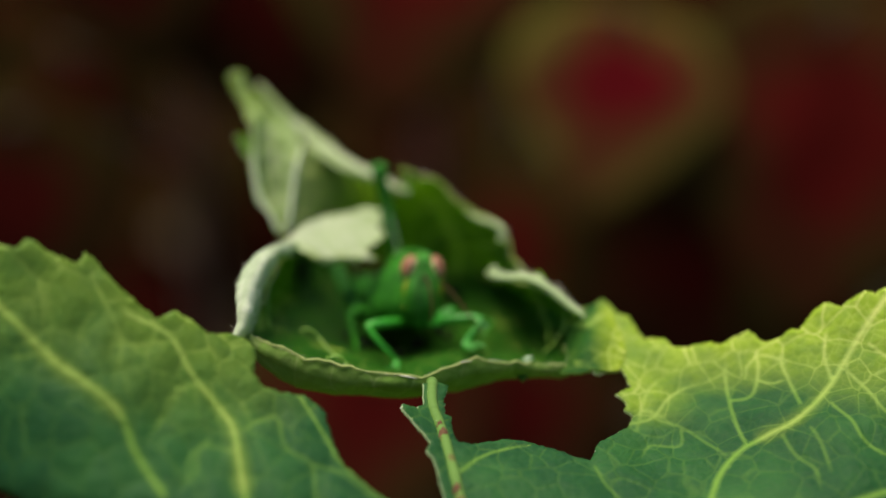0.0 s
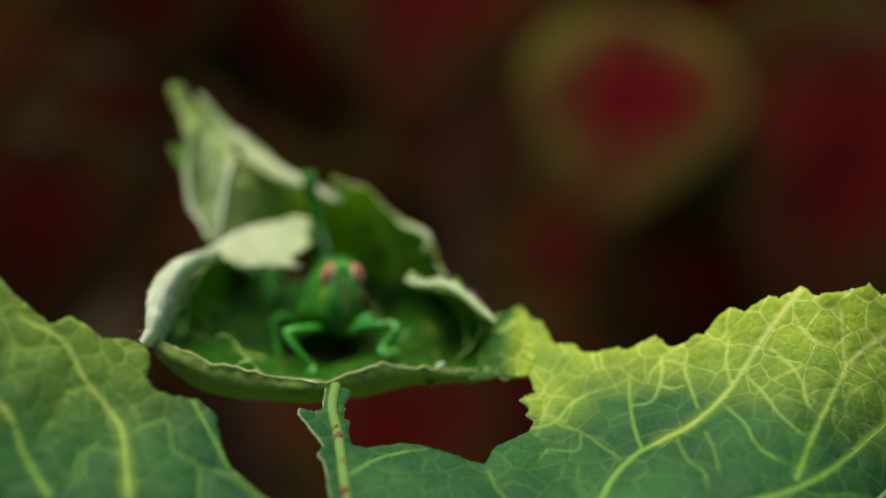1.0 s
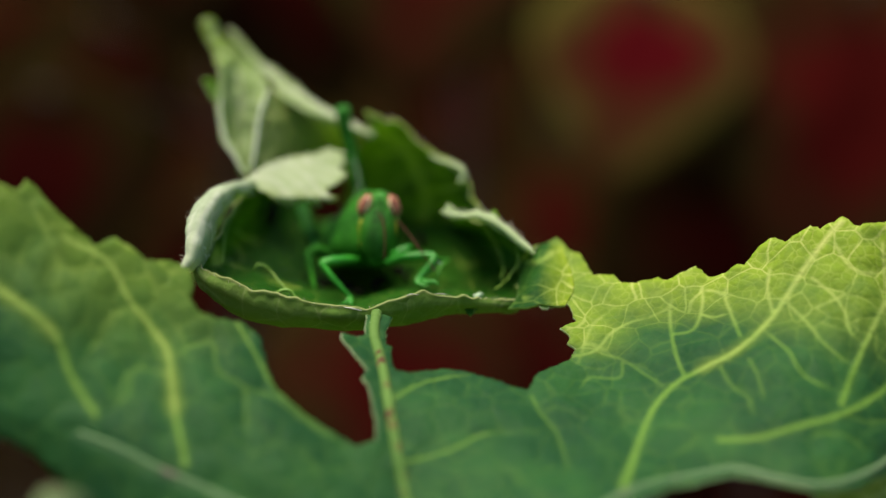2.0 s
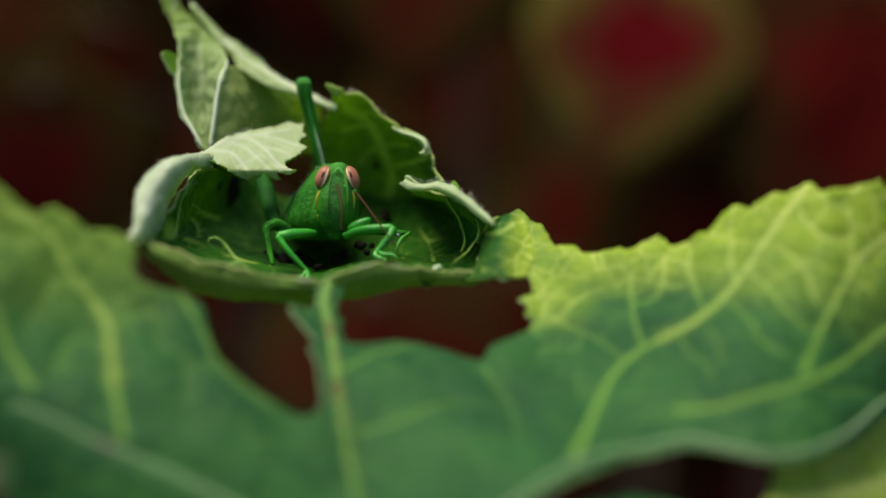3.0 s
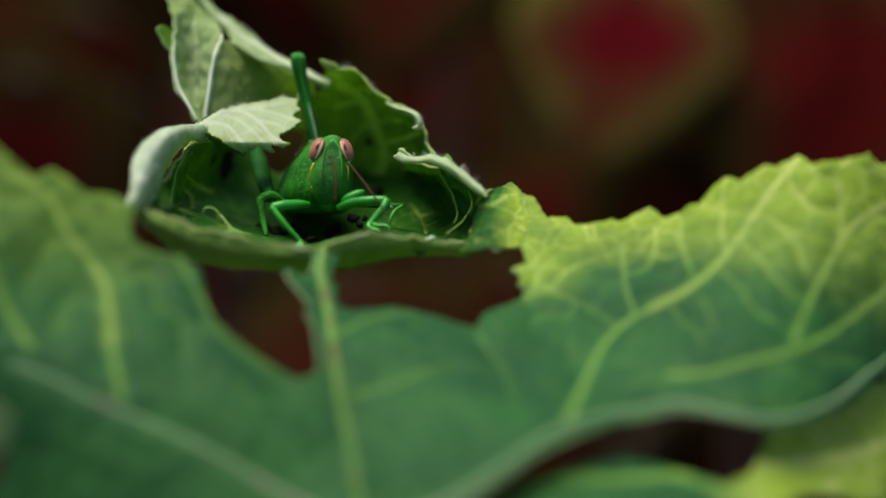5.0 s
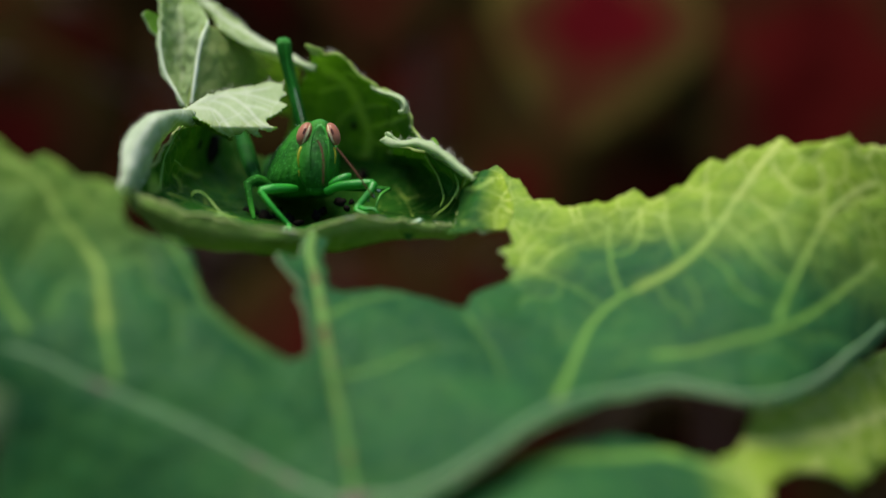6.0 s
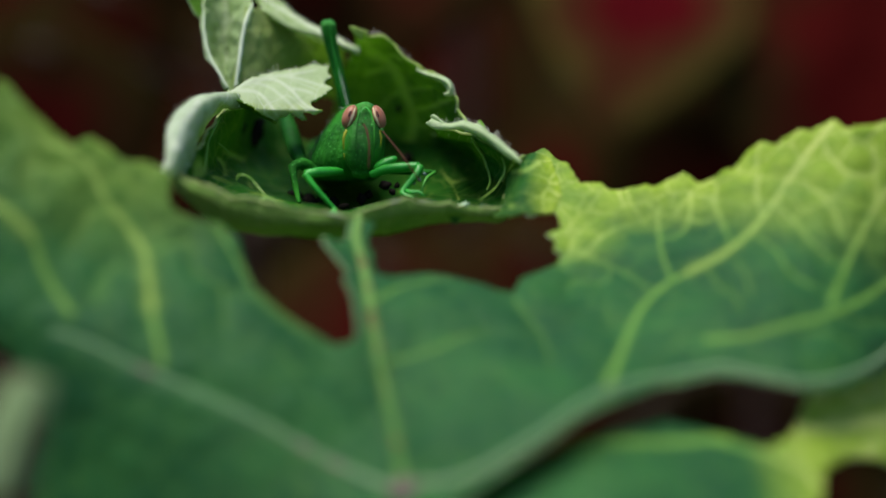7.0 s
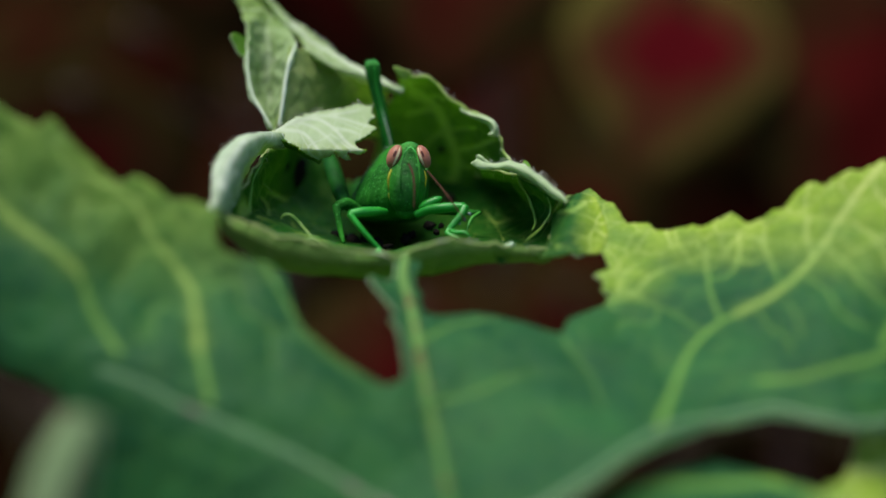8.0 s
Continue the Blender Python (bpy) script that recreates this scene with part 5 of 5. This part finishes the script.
    leg = limb("hind_leg", [(-10.12, 180, 11.45), (-10.76, 180, 14.36), (-11.31, 179.5, 16.97), (-11.75, 179, 18.92), (-11.89, 178.6, 19.83), (-11.92, 178.4, 20.42), (-11.92, 178.3, 20.66)], (0.56, 0.54, 0.58, 0.66, 0.72, 0.68, 0.42), G_HIND, h, 20, "upright dark green hind leg", groove=0.16)
    # the pale colour of this ridge stands in for the highlight along the leg
    limb("shin_ridge", [(-10.04, 179.4, 12.2), (-10.66, 179.2, 14.83), (-11.22, 178.9, 16.91)], (0.05, 0.06, 0.03), HAIR, leg, 6, "ridge coloured pale as a painted highlight")
    limb("shin_ridge", [(-10.83, 179.4, 13.26), (-11.5, 179.2, 16.41), (-12.11, 178.8, 19.01), (-12.24, 178.4, 20.3)], (0.06, 0.07, 0.07, 0.04), G_LEG, leg, 6)
    limb("shin_ridge", [(-10.4, 179.3, 12.2), (-11.02, 179, 15.87), (-11.57, 178.5, 18.46), (-11.68, 177.9, 20.0)], (0.07, 0.08, 0.08, 0.04), G_LEG, leg, 6)
    leg = limb("hind_leg", [(-16.12, 181, 11.9), (-15.6, 179.4, 10.59), (-14.91, 177, 8.97), (-14.29, 174.8, 7.71), (-13.76, 173.4, 6.98)], (0.6, 0.78, 0.76, 0.62, 0.4), G_HIND, h, 14)
    limb("thigh_ridge", [(-15.54, 179.4, 11.43), (-14.78, 176.8, 9.59), (-13.91, 174, 7.9)], (0.05, 0.08, 0.05), G_SHANK, leg, 6)
    return h


grasshopper()


# ---------------------------------------------------------------- crumbs in the cup
FRASS_SHADE = skin_material("frass_and_shade", (0.004, 0.003, 0.002), (0.015, 0.01, 0.006), 800, 0.8, 0.2, 0.6)
WET = skin_material("wet_crumb", (0.10, 0.18, 0.14), (0.22, 0.30, 0.28), 800, 0.08, 0.8, 0.1)
EGG = skin_material("egg", (0.35, 0.55, 0.35), (0.5, 0.66, 0.46), 800, 0.4, 0.4, 0.2)


def crumb(name, at, radii, mat, label, category, group, seed):
    bm = bmesh.new()
    blob(bm, (0, 0, 0), radii, (seed * 37, seed * 53, 0), 10, 8, lambda v: Vector(v) * (1 + 0.45 * noise.noise(Vector(v) * 1.7 + Vector((seed, 0, 0))) + 0.25 * noise.noise(Vector(v) * 4 + Vector((0, seed, 0)))))
    o = W(0, 0, 0)
    p = W(*at)
    me = bpy.data.meshes.new(name)
    bmesh.ops.translate(bm, verts=bm.verts, vec=-o)
    bm.to_mesh(me)
    bm.free()
    me.materials.append(mat)
    for f in me.polygons:
        f.use_smooth = True
    ob = new(name, me)
    ob.location = p
    tagged(ob, label, category, group)


for i, (at, r) in enumerate((
        # beside real droppings, some lumps only blacken floor that is mostly in shadow
        ((-13.42, 175, 4.04), (0.7, 0.6, 0.4)),
        ((-12.38, 176, 4.12), (0.8, 0.6, 0.45)),
        ((-11.28, 175, 3.77), (0.7, 0.6, 0.35)),
        ((-14.73, 177, 4.33), (0.9, 0.6, 0.5)),
        ((-8.7, 174.5, 4.11), (0.5, 0.45, 0.4)),
        ((-8.15, 175.5, 4.5), (0.45, 0.4, 0.4)),
        ((-6.53, 174, 5.31), (0.5, 0.45, 0.3)),
        ((-5.85, 172.5, 4.71), (0.34, 0.3, 0.24)),
        ((-5.44, 173.5, 5.3), (0.3, 0.3, 0.22)),
        ((-10.22, 173, 3.43), (0.5, 0.45, 0.3)),
        ((-4.78, 184, 8.16), (0.55, 0.4, 0.6)),
        ((-5.67, 185.6, 12.95), (0.35, 0.3, 0.75)),
        # two black lumps standing in for the dark hollow in the left wall
        ((-20.49, 180.4, 10.76), (0.8, 0.4, 0.7)),
        ((-19.32, 183.8, 10.52), (0.8, 0.5, 1.7)))):
    crumb("frass_shade_crumb", at, r, FRASS_SHADE, "black crumb inside the curled leaf, droppings and stand-in for shadow", "droppings", "droppings in the leaf", i + 1)
for i, (at, r) in enumerate((
        ((-3.37, 167.6, 5.79), (0.16, 0.12, 0.3)),
        ((-2.88, 167.8, 6.18), (0.2, 0.14, 0.13)),
        ((-3.74, 167, 5.31), (0.12, 0.1, 0.12)))):
    crumb("water_droplet", at, r, WET, "tiny clear glistening droplet beside the insect's foot", "droplet", "droplets in the leaf", i + 30)
crumb("insect_egg", (0.58, 164, 3.43), (0.42, 0.3, 0.2), EGG, "tiny pale green egg on the leaf lip", "egg", "", 20)


def filament(pts, radii):
    t = thing("dry_leaf_thread", W(*pts[0]), "thin yellowish shred of dried leaf in the cup", "leaf shred", "shreds in the leaf")
    bm = bmesh.new()
    tube(bm, pts, radii, 6)
    part("thread", bm, VEIN, t)


filament([(-18.95, 165, 5.59), (-18.71, 165, 6.02), (-18.03, 165, 5.98), (-17.39, 165, 5.39), (-16.47, 164, 4.39), (-15.26, 163, 3.31)], (0.06, 0.09, 0.1, 0.09, 0.08, 0.05))
filament([(-16.74, 161, 3.37), (-16.36, 161, 3.84), (-15.55, 161, 3.93), (-15.08, 161, 3.37), (-14.7, 160.5, 2.98)], (0.1, 0.16, 0.15, 0.14, 0.08))


# ---------------------------------------------------------------- coleus behind
def coleus_material(name, red, brown, green):
    m, nt, b, out = material(name)
    z = attribute(nt, "rim").outputs["Fac"]
    flat = attribute(nt, "flat").outputs["Vector"]
    nz = node(nt, "ShaderNodeTexNoise", Vector=flat, Scale=0.06, Detail=3.0)
    zz = math_node(nt, "ADD", z, math_node(nt, "MULTIPLY", math_node(nt, "SUBTRACT", nz.outputs["Fac"], 0.5), 1.1))
    col = mix(nt, remap(nt, zz, 0.36, 0.62), red, brown)
    col = mix(nt, remap(nt, zz, 0.68, 0.95), col, green)
    nt.links.new(col, b.inputs["Base Color"])
    b.inputs["Roughness"].default_value = 0.7
    b.inputs["Specular IOR Level"].default_value = 0.0
    return m


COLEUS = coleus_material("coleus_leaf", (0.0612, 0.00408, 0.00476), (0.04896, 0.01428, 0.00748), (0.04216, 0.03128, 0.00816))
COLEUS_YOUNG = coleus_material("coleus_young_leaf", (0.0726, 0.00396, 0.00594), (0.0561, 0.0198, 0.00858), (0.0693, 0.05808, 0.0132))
# darkened copy of the coleus colours: deep shade put into the leaf colour
COLEUS_DARK = coleus_material("coleus_shaded_leaf", (0.0268, 0.00319, 0.00255), (0.0182, 0.00829, 0.00332), (0.0168, 0.0138, 0.00382))
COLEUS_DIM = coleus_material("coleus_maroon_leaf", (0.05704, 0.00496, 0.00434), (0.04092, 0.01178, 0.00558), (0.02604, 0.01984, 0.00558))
COLEUS_PALE = coleus_material("faded_leaf", (0.144, 0.099, 0.081), (0.153, 0.126, 0.09), (0.135, 0.117, 0.072))
COLEUS_STEM = skin_material("coleus_stem", (0.05, 0.03, 0.02), (0.09, 0.04, 0.03), 60)


def coleus_leaf(parent, at, size, aim, spin, seed, mat):
    """A toothed heart-shaped leaf, size metres long, its face towards aim, hanging by its stalk end."""
    bm = bmesh.new()
    rings, seg = 8, 56
    vs, rim, flat = [], [], []
    q = Vector(aim).normalized().to_track_quat("Z", "Y").to_matrix() @ Euler((0, 0, radians(spin))).to_matrix()
    for i in range(rings + 1):
        r = i / rings
        for j in range(seg):
            w = 2 * math.pi * j / seg
            e, long = (1.2, 0.44) if math.cos(w) < 0 else (2.2, 0.33)
            k = ((abs(math.sin(w)) / 0.36) ** e + (abs(math.cos(w)) / long) ** e) ** (-1 / e)
            tooth = 1 + 0.05 * r ** 4 * (1 - abs(((j * 0.375) % 1) * 2 - 1))
            x = math.sin(w) * k * r * tooth * size * 1.2
            y = math.cos(w) * k * r * tooth * size * 1.15
            z = -0.25 * (x * x + y * y) / size + 0.02 * size * noise.noise(Vector((x * 60, y * 60, seed)))
            vs.append(bm.verts.new(Vector(at) + q @ Vector((x, y, z + 0.12 * abs(x)))))
            rim.append(r)
            flat.append((x * 1000, y * 1000, seed * 50))
    for i in range(rings):
        for j in range(seg):
            a, b = i * seg + j, i * seg + (j + 1) % seg
            c, d = b + seg, a + seg
            bm.faces.new((vs[a], vs[d], vs[c], vs[b]))
    ob = part("leaf", bm, mat, parent)
    put(ob.data, "rim", rim)
    put(ob.data, "flat", flat, "FLOAT_VECTOR")
    ob.data.flip_normals()
    s = ob.modifiers.new("thickness", "SOLIDIFY")
    s.thickness = 0.0004
    return ob


TO_EYE = Vector((0, -1, 0.45))
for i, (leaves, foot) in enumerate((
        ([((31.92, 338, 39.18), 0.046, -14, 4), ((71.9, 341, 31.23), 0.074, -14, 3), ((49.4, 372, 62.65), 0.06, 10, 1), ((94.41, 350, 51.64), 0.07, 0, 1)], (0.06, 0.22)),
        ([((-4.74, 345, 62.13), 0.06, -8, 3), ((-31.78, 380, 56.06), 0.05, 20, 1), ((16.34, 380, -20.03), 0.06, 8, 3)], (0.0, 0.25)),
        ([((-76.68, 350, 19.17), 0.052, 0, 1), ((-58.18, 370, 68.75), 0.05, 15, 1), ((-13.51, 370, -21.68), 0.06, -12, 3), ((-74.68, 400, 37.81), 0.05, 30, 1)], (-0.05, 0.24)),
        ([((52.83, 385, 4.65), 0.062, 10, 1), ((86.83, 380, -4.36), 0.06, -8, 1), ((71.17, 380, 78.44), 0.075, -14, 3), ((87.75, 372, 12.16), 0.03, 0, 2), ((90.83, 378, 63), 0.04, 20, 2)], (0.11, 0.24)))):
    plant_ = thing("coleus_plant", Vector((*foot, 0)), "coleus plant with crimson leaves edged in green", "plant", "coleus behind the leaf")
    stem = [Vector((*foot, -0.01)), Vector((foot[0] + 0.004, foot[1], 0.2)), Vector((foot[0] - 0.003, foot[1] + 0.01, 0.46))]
    for k, (at, size, spin, tone) in enumerate(leaves):
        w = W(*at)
        coleus_leaf(plant_, w, size, TO_EYE + Vector((0.12 * math.sin(k * 3 + i), 0, 0.15 * math.cos(k * 2 + i))), spin, i * 5 + k, (COLEUS, COLEUS_DARK, COLEUS_PALE, COLEUS_DIM, COLEUS_YOUNG)[tone])
        root = Vector((foot[0], foot[1] + 0.008, max(0.05, w.z - 0.01)))
        bm = bmesh.new()
        tube(bm, [tuple(inv @ p * 1000) for p in (root, (root + w) / 2 + Vector((0, 0, 0.012)), w + Vector((0, 0.001, 0.3 * size)))], [1.4, 1.1, 0.9], 6, 10)
        part("leaf_stalk", bm, COLEUS_STEM, plant_)
    bm = bmesh.new()
    tube(bm, [tuple(inv @ p * 1000) for p in stem], [4, 3.5, 2], 8, 14)
    part("stem", bm, COLEUS_STEM, plant_)


def undergrowth():
    """The bed of coleus further back and below: too many leaves to count."""
    rng = random.Random(11)
    bm = bmesh.new()
    rim, flat = [], []
    for n in range(800):
        y = rng.uniform(0.28, 1.1)
        x = rng.uniform(-0.35, 0.35) * (0.6 + y)
        if n >= 420:
            x, y = rng.uniform(-1.0, 1.0), rng.uniform(-1.0, 0.5)
            if math.hypot(x, y) < 0.42:
                continue
        top = 0.34 + 0.10 * (y - 0.3) + 0.02 * math.sin(x * 30)
        z = top - abs(rng.gauss(0, 0.09))
        if z < 0.03:
            continue
        size = rng.uniform(0.05, 0.085)
        aim = Vector((rng.gauss(0, 0.4), -0.7 + rng.gauss(0, 0.3), 1.0)).normalized()
        q = aim.to_track_quat("Z", "Y").to_matrix() @ Euler((0, 0, rng.uniform(2.2, 4.0))).to_matrix()
        ring = []
        c = bm.verts.new(Vector((x, y, z)))
        rim.append(0.0)
        flat.append((n * 31.0, 0, n * 7.0))
        rings = []
        for r in (0.5, 1.0):
            ring = []
            for j in range(14):
                w = 2 * math.pi * j / 14
                k = 0.36 * (1 + 0.42 * max(0, -math.cos(w)) ** 6) * r * size
                p = Vector((math.sin(w) * k, math.cos(w) * k * 1.15, -0.25 * k * k / size + 0.1 * abs(math.sin(w)) * k))
                ring.append(bm.verts.new(Vector((x, y, z)) + q @ p))
                rim.append(r)
                flat.append((p.x * 1000 + n * 31, p.y * 1000, n * 7.0))
            rings.append(ring)
        for j in range(14):
            bm.faces.new((c, rings[0][j], rings[0][(j + 1) % 14]))
            bm.faces.new((rings[0][j], rings[1][j], rings[1][(j + 1) % 14], rings[0][(j + 1) % 14]))
        foot = bm.verts.new(Vector((x, y + 0.03, -0.005)))
        foot2 = bm.verts.new(Vector((x + 0.003, y + 0.03, -0.005)))
        bm.faces.new((c, foot, foot2))
        rim += [0.5, 0.5]
        flat += [(n * 31.0, 0, n * 7.0)] * 2
    # the bed's deep shade is partly in this darkened leaf colour
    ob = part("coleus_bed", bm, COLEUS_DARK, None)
    put(ob.data, "rim", rim)
    put(ob.data, "flat", flat, "FLOAT_VECTOR")
    tagged(ob, "dense dark bed of red and green coleus leaves", "plants", kind="stuff")


undergrowth()


def motions():
    walk(focus_mark, [(0, pose(*W(-5, 153, 0))), (1.7, pose(*W(-5, 153, 0))), (2.6, pose(*W(-5, 171, 0))), (8.0, pose(*W(-5, 171, 0)))])


motions()
